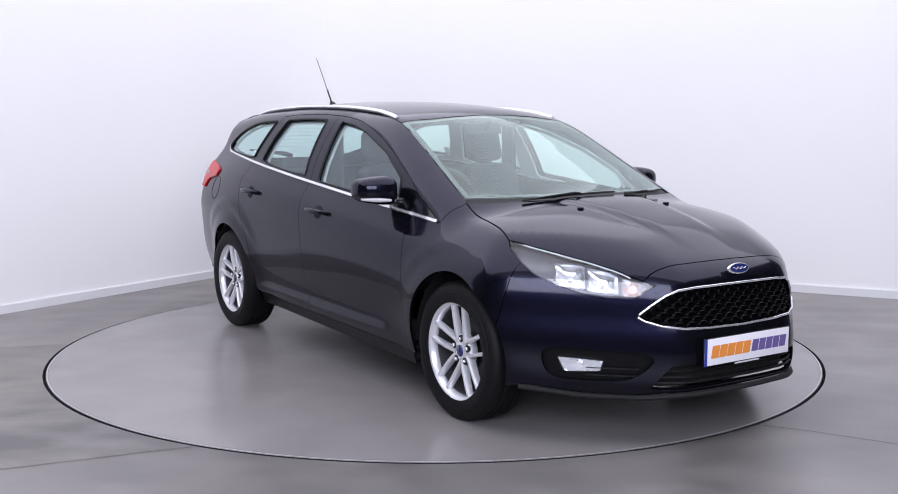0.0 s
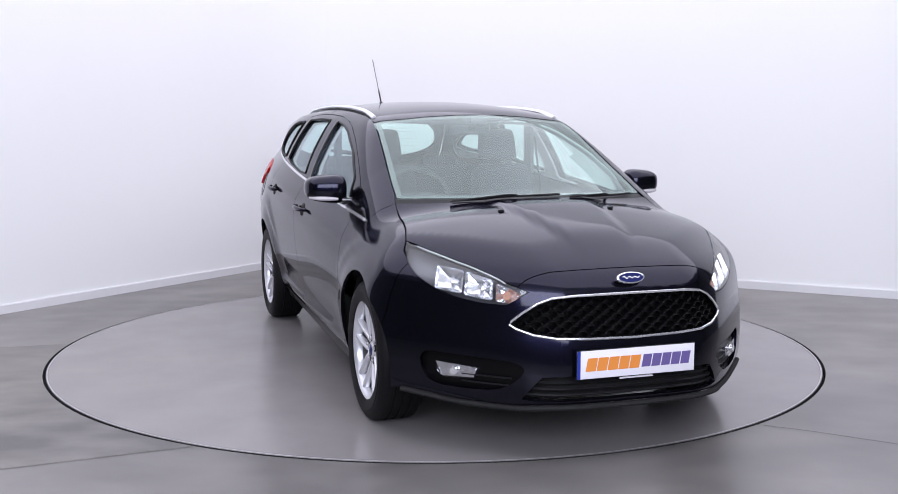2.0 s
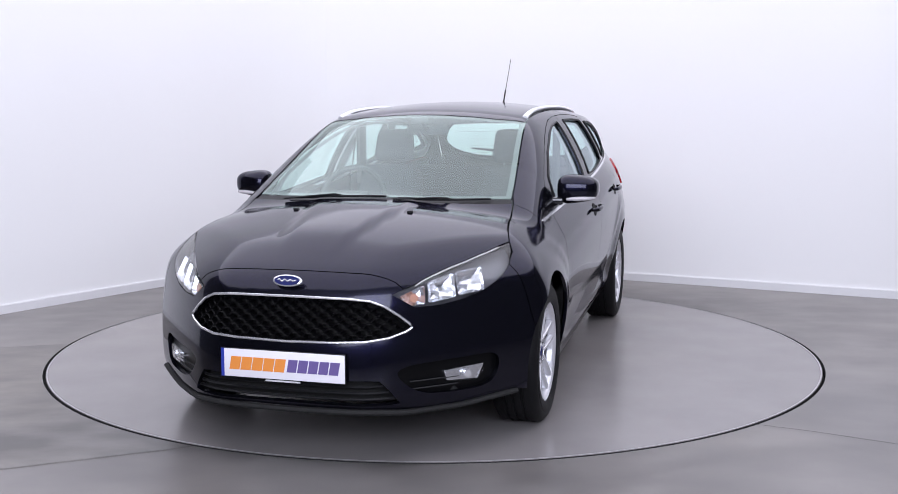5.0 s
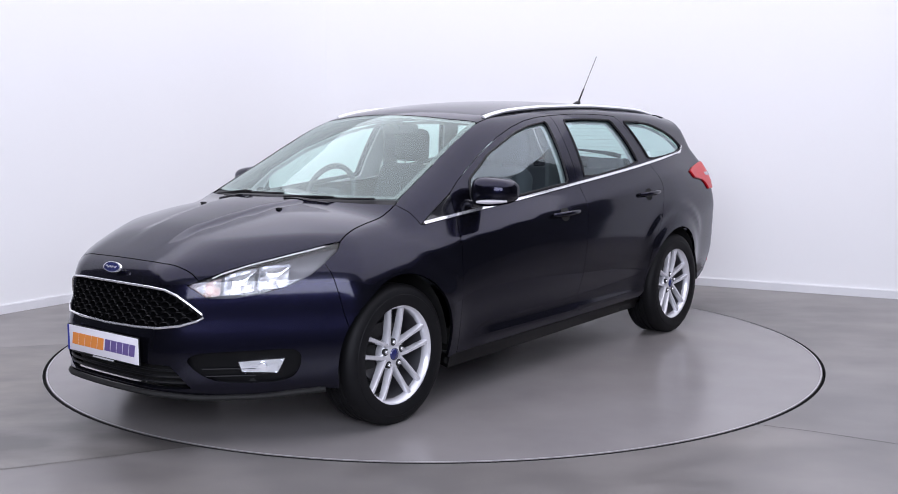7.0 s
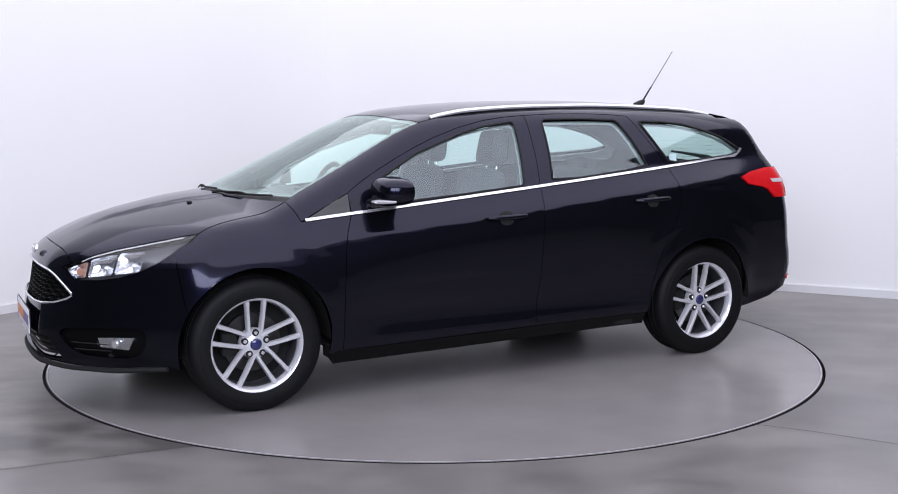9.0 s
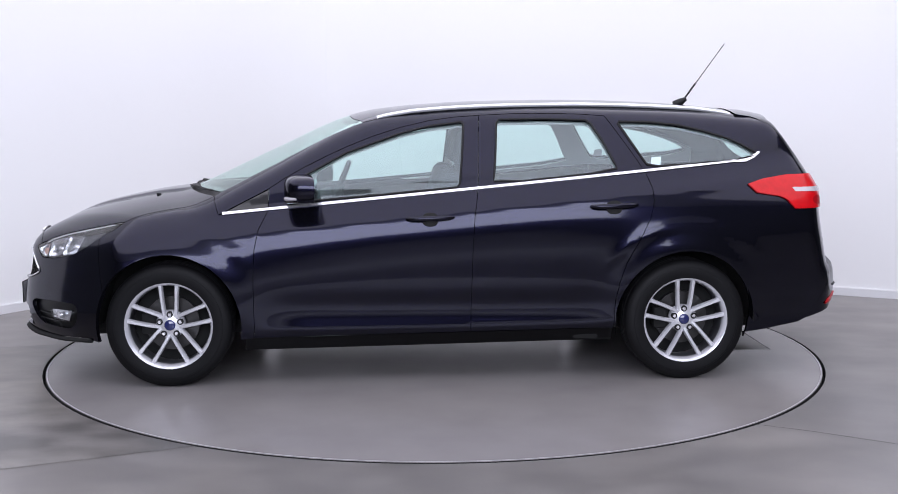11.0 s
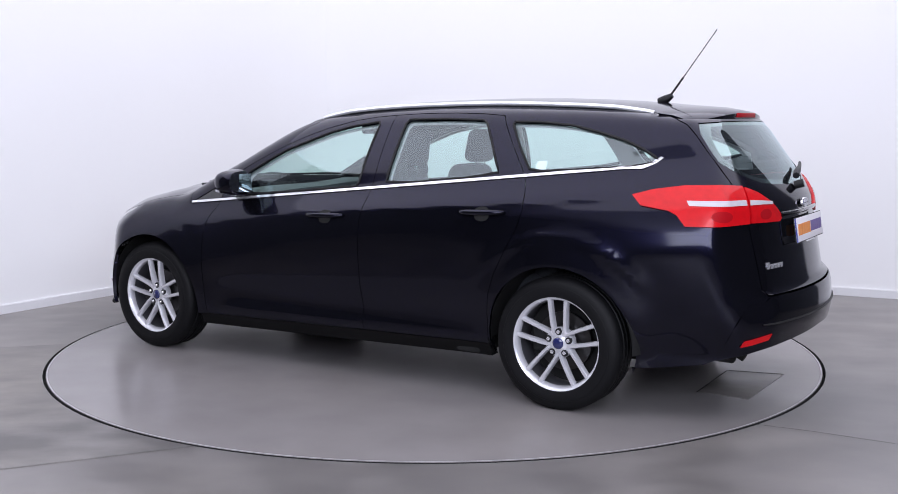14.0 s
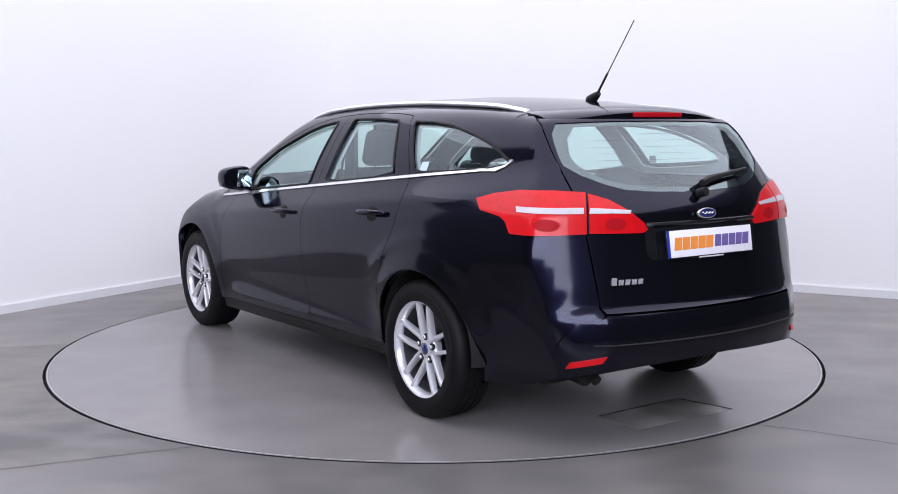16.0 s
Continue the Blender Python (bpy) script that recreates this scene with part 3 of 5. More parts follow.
def build_shell():
    hood = seam("top", HOOD_BACK)[:-1] + seam("top", HOOD_SIDE)[:-1] + seam("top", LAMP_TOP)[:-1] + seam("top", HOOD_NOSE)
    panel("bonnet", "top", hood + [(x, -y, z) for x, y, z in reversed(hood[1:-1])], PAINT, CAR, step=0.03)
    roof = seam("top", list(reversed(SCREEN_HIGH)))[:-1] + seam("top", ROOF_SIDE)[:-1] + seam("top", GATE_TOP)
    whole = roof + [(x, -y, z) for x, y, z in reversed(roof[1:-1])]
    panel("roof", "top", whole, PAINT, CAR, step=0.045)
    panel("headlining", "top", whole, LINING, CAR, step=0.07, lift=-0.022, gap=0.02, flange=0)
    screen = seam("top", SCREEN_LOW)[:-1] + seam("top", SCREEN_SIDE)[:-1] + seam("top", SCREEN_HIGH)
    screen = screen + [(x, -y, z) for x, y, z in reversed(screen[1:-1])]
    glass = panel("windscreen", "top", screen, SCREEN_GLASS, CAR, step=0.05, lift=-0.002, flange=0, label="clear green-tinted windscreen")
    glass.visible_shadow = False
    # dark band baked round the windscreen's rim
    flat = flat_of("top", screen)
    inner = inset(flat, 0.028)
    panel("windscreen_border", "top", screen, GLOSS_BLACK, CAR, holes=[on_form("top", inner)], step=0.05, lift=-0.006, flange=0)
    left = seam("top", HOOD_BACK)
    low = seam("top", SCREEN_LOW)
    loop = left + list(reversed(low)) + [(x, -y, z) for x, y, z in low[1:]] + [(x, -y, z) for x, y, z in reversed(left[1:])]
    panel("cowl", "top", loop, TRIM, CAR, step=0.03, lift=-0.006, flange=0.02, label="black plastic scuttle panel")


def side_lines():
    """The loops of one side's panels, as points in space."""
    L = {}
    hood_side = seam("top", HOOD_SIDE)
    fender_cut = [(0.822, 0.893), (0.868, 0.80), (0.888, 0.70), (0.896, 0.55), (0.897, 0.40), (0.897, 0.245)]
    arch_f = arch_line(AXLE, 190, 28)
    L["fender"] = (hood_side + seam("side", LAMP_END + [(1.668, 0.656), (1.655, 0.55), arch_f[-1]])[:-1]
                   + seam("side", list(reversed(arch_f))) + seam("side", [(0.967, 0.235)] + list(reversed(fender_cut)))
                   + seam("side", [(0.822, 0.893), (1.075, 0.868)]))
    top_f = [(0.822, 0.998), (0.74, 1.052), (0.64, 1.107), (0.53, 1.162), (0.43, 1.208), (0.30, 1.26), (0.15, 1.308), (0.0, 1.343), (-0.13, 1.361), (-0.262, 1.371)]
    cut_b = [(-0.262, 1.371), (-0.25, 1.10), (-0.243, 0.99), (-0.222, 0.86), (-0.212, 0.70), (-0.208, 0.5), (-0.205, 0.262)]
    L["front_door"] = seam("side", top_f)[:-1] + seam("side", cut_b)[:-1] + seam("side", [(-0.205, 0.262), (0.3, 0.255), (0.897, 0.245)])[:-1] + seam("side", list(reversed(fender_cut)))[:-1] + seam("side", [(0.822, 0.893), (0.822, 0.998)])[:-1]
    top_r = [(-0.262, 1.371), (-0.45, 1.380), (-0.65, 1.381), (-0.80, 1.377), (-0.925, 1.368)]
    cut_c = [(-0.925, 1.368), (-0.99, 1.27), (-1.07, 1.15), (-1.118, 1.075), (-1.142, 1.0), (-1.145, 0.93), (-1.125, 0.85), (-1.07, 0.74), (-1.005, 0.62), (-0.972, 0.52), (-0.955, 0.42), (-0.952, 0.27)]
    L["rear_door"] = seam("side", top_r)[:-1] + seam("side", cut_c)[:-1] + seam("side", [(-0.952, 0.27), (-0.205, 0.262)])[:-1] + seam("side", list(reversed(cut_b)))[:-1]
    L["front_window"] = rounded(seam("side", [(0.70, 0.930), (0.655, 1.055), (0.43, 1.178), (0.147, 1.278), (0.0, 1.314), (-0.182, 1.338), (-0.165, 1.15), (-0.150, 1.006), (0.3, 0.964)], 0.05), 1)
    L["rear_window"] = rounded(seam("side", [(-0.325, 1.020), (-0.342, 1.20), (-0.352, 1.348), (-0.6, 1.352), (-0.835, 1.345), (-0.90, 1.24), (-0.975, 1.085)], 0.05), 1)
    L["quarter_window"] = rounded(seam("side", [(-1.135, 1.105), (-1.07, 1.20), (-0.985, 1.338), (-1.15, 1.335), (-1.31, 1.320), (-1.45, 1.288), (-1.58, 1.250), (-1.665, 1.212), (-1.737, 1.170), (-1.722, 1.158), (-1.63, 1.138), (-1.35, 1.116)], 0.05), 1)
    gate = [tuple(p) for p in on_form("tail", [(0.585, 1.325), (0.603, 1.273), (0.610, 1.204), (0.610, 1.154), (0.605, 1.08), (0.599, 1.02), (0.597, 0.92), (0.582, 0.80), (0.572, 0.70), (0.567, 0.60), (0.565, 0.572)])]
    gate = seam("top", GATE_SIDE) + gate
    bump = [tuple(p) for p in on_form("rear", flat_of("rear", [(-2.225, 0.60, 0.553), (-2.182, 0.68, 0.545), (-2.159, 0.72, 0.512), (-2.115, 0.740, 0.44), (-2.09, 0.745, 0.36), (-2.06, 0.74, 0.296)]))]
    arch_r = arch_line(-AXLE, 198, -14)
    L["body_side"] = (seam("side", [(1.075, 0.868)]) + list(reversed(hood_side[:1])) + seam("top", SCREEN_SIDE)[1:-1] + seam("top", ROOF_SIDE)[:-1] + gate + bump
                      + seam("side", [(-1.98, 0.270), (-1.80, 0.240), (-1.665, 0.225), arch_r[0]])[:-1] + seam("side", arch_r)
                      + seam("side", list(reversed(cut_c)))[1:-1] + seam("side", list(reversed(top_r)))[:-1] + seam("side", list(reversed(top_f)))[:-1]
                      + seam("side", [(0.822, 0.998), (1.075, 0.868)])[:-1])
    L["sail"] = seam("side", [(0.822, 0.998), (0.822, 0.893), (1.06, 0.873)])
    L["gate_side"], L["gate_bump"] = gate, bump
    return L


LINES = side_lines()


def handle(parent, x, z, flip):
    """A pull handle: a bar over a flat dark patch for the cup's shade, with a lock cap."""
    s = -1 if flip else 1
    y = on_form("side", [(x, z)])[0][1]
    cup = rounded([(x + 0.045, z), (x + 0.03, z + 0.032), (x - 0.03, z + 0.034), (x - 0.045, z), (x - 0.03, z - 0.036), (x + 0.03, z - 0.036)], 2)
    # no hollow here: a dark sheet on the door gives the scoop's shade
    panel("handle_cup_shade", "side", on_form("side", cup), DARK, parent, step=0.012, lift=0.0012, gap=0, flange=0, flip=flip)
    pts = []
    for i in range(13):
        u = i / 12
        xx = x + 0.118 - 0.236 * u
        yy = on_form("side", [(xx, z)])[0][1]
        pts.append((xx, s * (yy + 0.006 + 0.030 * math.sin(math.pi * u) ** 0.35), z + 0.004 + 0.008 * u))
    rad = [0.008 + 0.0055 * math.sin(math.pi * i / 12) ** 0.5 for i in range(13)]
    part("handle", tube(pts, rad, 10, 1.05), PAINT, parent, "body-coloured pull handle")


def build_side(flip):
    s = -1 if flip else 1
    L = LINES
    panel("front_wing", "side", L["fender"], PAINT, CAR, step=0.03, flip=flip)
    side = panel("body_side", "side", L["body_side"], PAINT, CAR, holes=[L["quarter_window"]], step=0.03, flip=flip)
    panel("sail_panel", "side", L["sail"], GLOSS_BLACK, CAR, step=0.03, flip=flip, gap=0.004)
    for door_name, loop, win, hx, hz in (("front_door", "front_door", "front_window", 0.005, 0.848), ("rear_door", "rear_door", "rear_window", -0.935, 0.905)):
        door = panel(door_name, "side", L[loop], PAINT, CAR, holes=[L[win]], step=0.03, flip=flip)
        g = panel("window_glass", "side", L[win], GLASS, door, step=0.05, lift=-0.010, gap=-0.006, flange=0, flip=flip, label="clear green-tinted window")
        g.visible_shadow = False
        rim = lifted(L[win], 0.001)
        rim = [(x, s * y, z) for x, y, z in rim]
        part("window_seal", tube(rim, 0.006, 6, closed=True), TRIM, door)
        handle(door, hx, hz, flip)
    g = panel("quarter_glass", "side", L["quarter_window"], GLASS, side, step=0.05, lift=-0.008, gap=-0.006, flange=0, flip=flip, label="clear fixed quarter window")
    g.visible_shadow = False
    note = on_form("side", [(-1.150, 1.112), (-1.205, 1.117), (-1.210, 1.160), (-1.158, 1.157)])
    panel("sticker", "side", note, PLATE_WHITE, side, step=0.02, lift=-0.011, gap=0, flange=0, flip=flip, label="small white sticker behind the quarter glass")
    part("window_seal", tube([(x, s * y, z) for x, y, z in lifted(L["quarter_window"], 0.001)], 0.007, 6, closed=True), TRIM, side)
    # pale lining round the windows, inside the posts
    lining = seam("side", [(0.80, 0.955), (0.66, 1.075), (0.43, 1.195), (0.15, 1.293), (-0.13, 1.348), (-0.26, 1.357), (-0.65, 1.366), (-0.925, 1.357), (-1.20, 1.348), (-1.45, 1.303), (-1.66, 1.232), (-1.78, 1.175), (-1.78, 1.10), (-1.1, 1.08), (-0.2, 0.992)])
    panel("post_lining", "side", lining, LINING, CAR, holes=[L["front_window"], L["rear_window"], L["quarter_window"]], step=0.05, lift=-0.034, gap=0, flange=0.012, flip=flip, label="pale grey lining of the window posts")
    # bright strip along the foot of the windows, curling up behind the last one
    xs = np.linspace(1.055, -1.60, 60)
    low = [(x, belt(x) - 0.001) for x in xs] + [(-1.67, 1.126), (-1.72, 1.148), (-1.757, 1.176)]
    high = [(-1.744, 1.182), (-1.708, 1.158), (-1.66, 1.141)] + [(x, belt(x) + 0.012) for x in xs[::-1]]
    panel("beltline_trim", "side", on_form("side", low + high), CHROME, CAR, step=0.02, lift=0.007, gap=0, flange=0.009, flip=flip, label="polished bright strip below the windows")
    # black sill under the doors
    sill = seam("side", [(0.945, 0.243), (0.3, 0.251), (-0.95, 0.266), (-0.95, 0.20), (0.3, 0.185), (0.945, 0.178)])
    panel("sill", "side", sill, GRILLE, CAR, step=0.04, lift=-0.004, flange=0.05, flip=flip, label="black plastic sill")
    # wheel-housing liners
    for wx in (AXLE, -AXLE):
        bm = bmesh.new()
        n = 30
        rows = []
        for i in range(n + 1):
            a = math.radians(-3 + 186 * i / n)
            rows.append([bm.verts.new((wx + r * math.cos(a), s * y, HUB_Z + 0.004 + r * math.sin(a))) for r, y in ((0.369, 0.845), (0.385, 0.79), (0.385, 0.50), (0.05, 0.49))])
        for a, b in zip(rows, rows[1:]):
            for k in range(3):
                bm.faces.new((a[k], b[k], b[k + 1], a[k + 1]))
        part("wheel_housing", bm, DARK, CAR)
    # dark inner skin behind the joints
    inner = [(1.50, 0.80), (1.0, 0.85), (0.0, 0.945), (-1.0, 1.045), (-1.75, 1.0), (-1.95, 0.9), (-2.0, 0.35)] + arch_line(-AXLE, 190, -8, r=0.40) + arch_line(AXLE, 188, 20, r=0.40)
    panel("inner_skin", "side", on_form("side", inner), DARK, CAR, step=0.06, lift=-0.022, gap=0, flange=0, flip=flip)
    if flip:
        flap = [(-1.63 + 0.078 * math.cos(k * math.pi / 16), 0.895 + 0.075 * math.sin(k * math.pi / 16)) for k in range(32)]
        flap = on_form("side", flap)
        part("fuel_flap", tube([(x, -y, z) for x, y, z in lifted(flap, -0.0005)], 0.0022, 5, closed=True), DARK, side, "round seam of the fuel flap")
    # door mirror
    bm = bmesh.new()
    bmesh.ops.create_uvsphere(bm, u_segments=28, v_segments=18, radius=1)
    for v in bm.verts:
        x, y, z = v.co
        k = lambda a, p: math.copysign(abs(a) ** p, a)
        x, y, z = k(x, 0.75), k(y, 0.62), k(z, 0.66)
        x = max(x, -0.52)
        taper = 1 - 0.17 * y
        v.co = (0.640 + 0.092 * x - 0.018 * y, s * (0.893 + 0.102 * y), 1.003 + 0.070 * z * taper + 0.002 * y)
    house = part("door_mirror", bm, PAINT, CAR, "dark rounded door mirror on its arm")
    glass = block((-0.004, -0.078, -0.050), (0.004, 0.078, 0.050), 0.002)
    bmesh.ops.transform(glass, matrix=pose(0.594, s * 0.890, 1.003, 0, 3, -s * 13), verts=glass.verts[:])
    part("mirror_glass", glass, MIRROR, house)
    lens = []
    for i in range(9):
        v = -0.45 + 1.33 * i / 8
        xs = max(1 - 0.485 ** 2 - abs(v) ** (2 / 0.62), 0.0) ** 0.5
        lens.append((0.643 + 0.092 * xs ** 0.75 - 0.018 * v, s * (0.892 + 0.098 * v), 0.957 + 0.004 * v))
    part("indicator", tube(lens, [0.004 + 0.007 * math.sin(math.pi * (0.1 + 0.8 * i / 8)) for i in range(9)], 8), WHITE_LENS, house, "clear indicator strip")
    part("mirror_arm", block((0.63, min(s * 0.735, s * 0.83), 0.925), (0.735, max(s * 0.735, s * 0.83), 0.965), 0.012), GLOSS_BLACK, house)
    # roof rail with tapered feet
    pts, rad = [], []
    for i in range(41):
        u = i / 40
        x = 0.27 - 1.91 * u
        y = float(np.interp(x, [-1.64, -1.2, 0.0, 0.27], [0.497, 0.520, 0.532, 0.536]))
        z = on_form("top", [(x, y)])[0][2]
        up = 0.013 * min(1, (min(u, 1 - u) / 0.10)) ** 0.8
        pts.append((x, s * y, z + up - 0.002))
        rad.append(0.0155)
    part("roof_rail", tube(pts, rad, 10, 0.75), SATIN, CAR, "satin silver roof rail")
    part("rail_foot", tube([(x, y, z - 0.015) for x, y, z in pts[3:-3]], 0.006, 6, 1.3), TRIM, CAR)


bumper_foot = curve([0.0, 0.25, 0.40, 0.55, 0.70, 0.80], [0.236, 0.236, 0.222, 0.222, 0.236, 0.245])


def build_nose():
    lamp_low = [(1.739, 0.752, 0.71), (1.818, 0.70, 0.667), (1.892, 0.638, 0.64), (1.977, 0.56, 0.624), (2.06, 0.485, 0.622), (2.121, 0.415, 0.674)]
    lamp_low = seam("side", LAMP_END)[-1:] + [tuple(p) for p in on_form("front", flat_of("front", lamp_low))]
    nose = seam("top", list(reversed(HOOD_NOSE)))
    arch_f = arch_line(AXLE, 28, -14)
    half = nose + lamp_low[:0:-1] + seam("side", LAMP_END[-1:] + [(1.668, 0.656), (1.655, 0.55), arch_f[0]])[:-1] + seam("side", arch_f)
    bottom = [tuple(p) for p in on_form("front", [(u, float(bumper_foot(u))) for u in np.linspace(0.78, 0.0, 24)])]
    half = half + bottom
    whole = half + [(x, -y, z) for x, y, z in reversed(half[1:-1])]
    grille = [(0.0, 0.663), (0.12, 0.662), (0.25, 0.660), (0.33, 0.653), (0.38, 0.632), (0.43, 0.594), (0.468, 0.558), (0.474, 0.545), (0.455, 0.530), (0.40, 0.510), (0.32, 0.499), (0.2, 0.494), (0.0, 0.491)]
    grille = [tuple(p) for p in on_form("nose", grille)]
    grille = grille + [(x, -y, z) for x, y, z in reversed(grille[1:-1])]
    fog = [(1.795, 0.746, 0.412), (1.90, 0.66, 0.408), (2.04, 0.545, 0.404), (2.125, 0.455, 0.396), (2.145, 0.43, 0.362), (2.075, 0.505, 0.283), (1.97, 0.609, 0.273), (1.84, 0.715, 0.276), (1.795, 0.745, 0.33)]
    fog = rounded([tuple(p) for p in on_form("front", flat_of("front", fog))], 2)
    mouth = [(0.0, 0.348), (0.33, 0.350), (0.375, 0.346), (0.405, 0.31), (0.440, 0.253), (0.40, 0.249), (0.0, 0.254)]
    mouth = [tuple(p) for p in on_form("nose", mouth)]
    mouth = mouth + [(x, -y, z) for x, y, z in reversed(mouth[1:-1])]
    fog_r = [(x, -y, z) for x, y, z in fog]
    bumper = panel("front_bumper", "front", whole, PAINT, CAR, holes=[grille, fog, fog_r, mouth], step=0.03, flange=0.02)
    # the grille: bright rim, black honeycomb, dark space behind
    part("grille_surround", tube(lifted(grille, 0.003), 0.0052, 8, closed=True), CHROME, bumper, "bright chrome grille surround")
    panel("grille_back", "front", grille, DARK, bumper, step=0.06, lift=-0.07, gap=-0.012, flange=0)
    bm = bmesh.new()
    flat = flat_of("front", grille)
    w, h = 0.044, 0.024
    for r in range(-1, 10):
        for c in range(-14, 15):
            cu, cv = c * w * 1.5 * 0.72 + (0.5 * w * 1.08 if r % 2 else 0), 0.488 + r * h * 0.86
            hexa = [(cu + 0.5 * w * 1.02 * math.cos(k * math.pi / 3), cv + 0.5 * h * 1.5 * math.sin(k * math.pi / 3)) for k in range(6)]
            if not within(np.array([(cu, cv)]), inset(flat, 0.004))[0]:
                continue
            mid = np.array([cu, cv])
            small = [tuple(mid + (np.array(p) - mid) * 0.76) for p in hexa]
            outer, inn = on_form("front", hexa), on_form("front", small)
            back = on_form("front", [tuple(mid + (np.array(p) - mid) * 0.66) for p in hexa])
            vo = [bm.verts.new(p - np.array((0.016, 0, 0))) for p in outer]
            vi = [bm.verts.new(p - np.array((0.012, 0, 0))) for p in inn]
            vb = [bm.verts.new(p - np.array((0.045, 0, 0))) for p in back]
            for k in range(6):
                j = (k + 1) % 6
                bm.faces.new((vo[k], vo[j], vi[j], vi[k]))
                bm.faces.new((vi[k], vi[j], vb[j], vb[k]))
    part("grille_mesh", bm, GRILLE, bumper, "gloss black honeycomb grille", smooth=False)
    # lower intake with its bars, and the lip under it
    panel("intake_back", "front", mouth, DARK, bumper, step=0.06, lift=-0.05, gap=-0.012, flange=0)
    for z, w in ((0.322, 0.38), (0.296, 0.40), (0.272, 0.42)):
        bar = on_form("nose", [(y, z) for y in np.linspace(-w, w, 17)]) - np.array((0.022, 0, 0))
        part("intake_bar", tube([tuple(p) for p in bar], 0.008, 6, 0.7), TRIM, bumper)
    lip = [tuple(p + np.array((0.006 if abs(u) < 0.4 else 0, 0, -0.004))) for u, p in zip(np.linspace(-0.80, 0.80, 41), on_form("front", [(u, float(bumper_foot(abs(u))) - 0.008) for u in np.linspace(-0.80, 0.80, 41)]))]
    part("front_lip", tube(lip, 0.015, 8, 0.8), DARK, bumper, "black plastic lip under the bumper")
    for s, loop in ((1, fog), (-1, fog_r)):
        flip = s < 0
        bezel = panel("fog_bezel", "front", fog, GRILLE, bumper, step=0.03, lift=-0.026, gap=-0.010, flange=0, flip=flip, label="recessed black fog-lamp surround")
        lamp = [(1.84, 0.707, 0.372), (1.92, 0.645, 0.368), (2.0, 0.586, 0.362), (1.988, 0.597, 0.315), (1.92, 0.648, 0.311), (1.867, 0.688, 0.308)]
        lamp = [tuple(p) for p in on_form("front", flat_of("front", lamp))]
        panel("fog_reflector", "front", lamp, REFLECTOR, bezel, step=0.02, lift=-0.014, gap=0.003, flange=0.012, flip=flip, label="bright fog-lamp reflector")
        panel("fog_lens", "front", rounded(lamp, 1), CLEAR, bezel, step=0.02, lift=-0.003, gap=0, flange=0.012, flip=flip).visible_shadow = False
        mid = np.mean([on_form("front", flat_of("front", [p]))[0] for p in lamp], axis=0)
        part("fog_bulb", tube([(mid[0] - 0.012, s * mid[1], mid[2]), (mid[0] + 0.0, s * (mid[1] + 0.01), mid[2])], 0.016, 12), CHROME, bezel)
        for z in (0.300, 0.330):
            a = on_form("front", [(u, z) for u in np.linspace(0.39, 0.56, 8)])
            part("fog_louvre", tube([(p[0] - 0.016, s * (p[1] - 0.008), p[2]) for p in a], 0.004, 5), TRIM, bezel)
    # headlamps
    tip = seam("top", LAMP_TOP)
    outer = seam("side", LAMP_END)[:-1]
    loop = tip + lamp_low[::-1] + outer[::-1]
    for flip in (False, True):
        s = -1 if flip else 1
        body = panel("headlamp", "front", loop, LAMP_BODY, CAR, step=0.025, lift=-0.058, gap=-0.012, flange=0, flip=flip, label="clear headlamp with bright reflectors")
        lens = panel("headlamp_lens", "front", loop, CLEAR, body, step=0.025, lift=0.0, gap=0.003, flange=0.02, flip=flip, label="clear plastic lens")
        lens.visible_shadow = False
        # bright reflector bowls in a row, the dark upper shelf behind the lens's top edge
        bowls = (((1.778, 0.68, 0.754), (1.878, 0.597, 0.744), (1.912, 0.618, 0.652), (1.815, 0.702, 0.666)),
                 ((1.887, 0.592, 0.74), (1.991, 0.515, 0.713), (2.01, 0.524, 0.633), (1.92, 0.613, 0.648)),
                 ((2.002, 0.506, 0.704), (2.085, 0.427, 0.665), (2.065, 0.465, 0.626), (2.021, 0.515, 0.632)))
        for i, q in enumerate(bowls):
            ring = [tuple(p) for p in on_form("front", flat_of("front", q))]
            ring = [tuple(np.array(p) + (np.array(q2) - np.array(p)) * (0.08 + 0.84 * k / 3)) for p, q2 in zip(ring, ring[1:] + ring[:1]) for k in range(4)]
            mid = np.mean(ring, axis=0)
            bm = bmesh.new()
            rows = []
            for k, (scale, deep) in enumerate(((1.0, 0.005), (0.90, 0.020), (0.55, 0.032), (0.15, 0.036))):
                n = normal_of(np.array([mid]))[0]
                rows.append([bm.verts.new((lambda v: (v[0], s * v[1], v[2]))(mid + (np.array(p) - mid) * scale - n * deep)) for p in ring])
            for a, b in zip(rows, rows[1:]):
                for k in range(len(ring)):
                    j = (k + 1) % len(ring)
                    bm.faces.new((a[k], a[j], b[j], b[k]))
            bm.faces.new(rows[-1])
            bmesh.ops.recalc_face_normals(bm, faces=bm.faces[:])
            part("reflector", bm, REFLECTOR, body, "bright reflector bowl")
            n = normal_of(np.array([mid]))[0]
            p0, p1 = mid - n * 0.040, mid - n * (0.018 if i < 2 else 0.012)
            part("bulb", tube([(p0[0], s * p0[1], p0[2]), (p1[0], s * p1[1], p1[2])], 0.010 if i < 2 else 0.018, 12), CHROME if i < 2 else AMBER, body, "" if i < 2 else "amber turn-signal bulb cover")
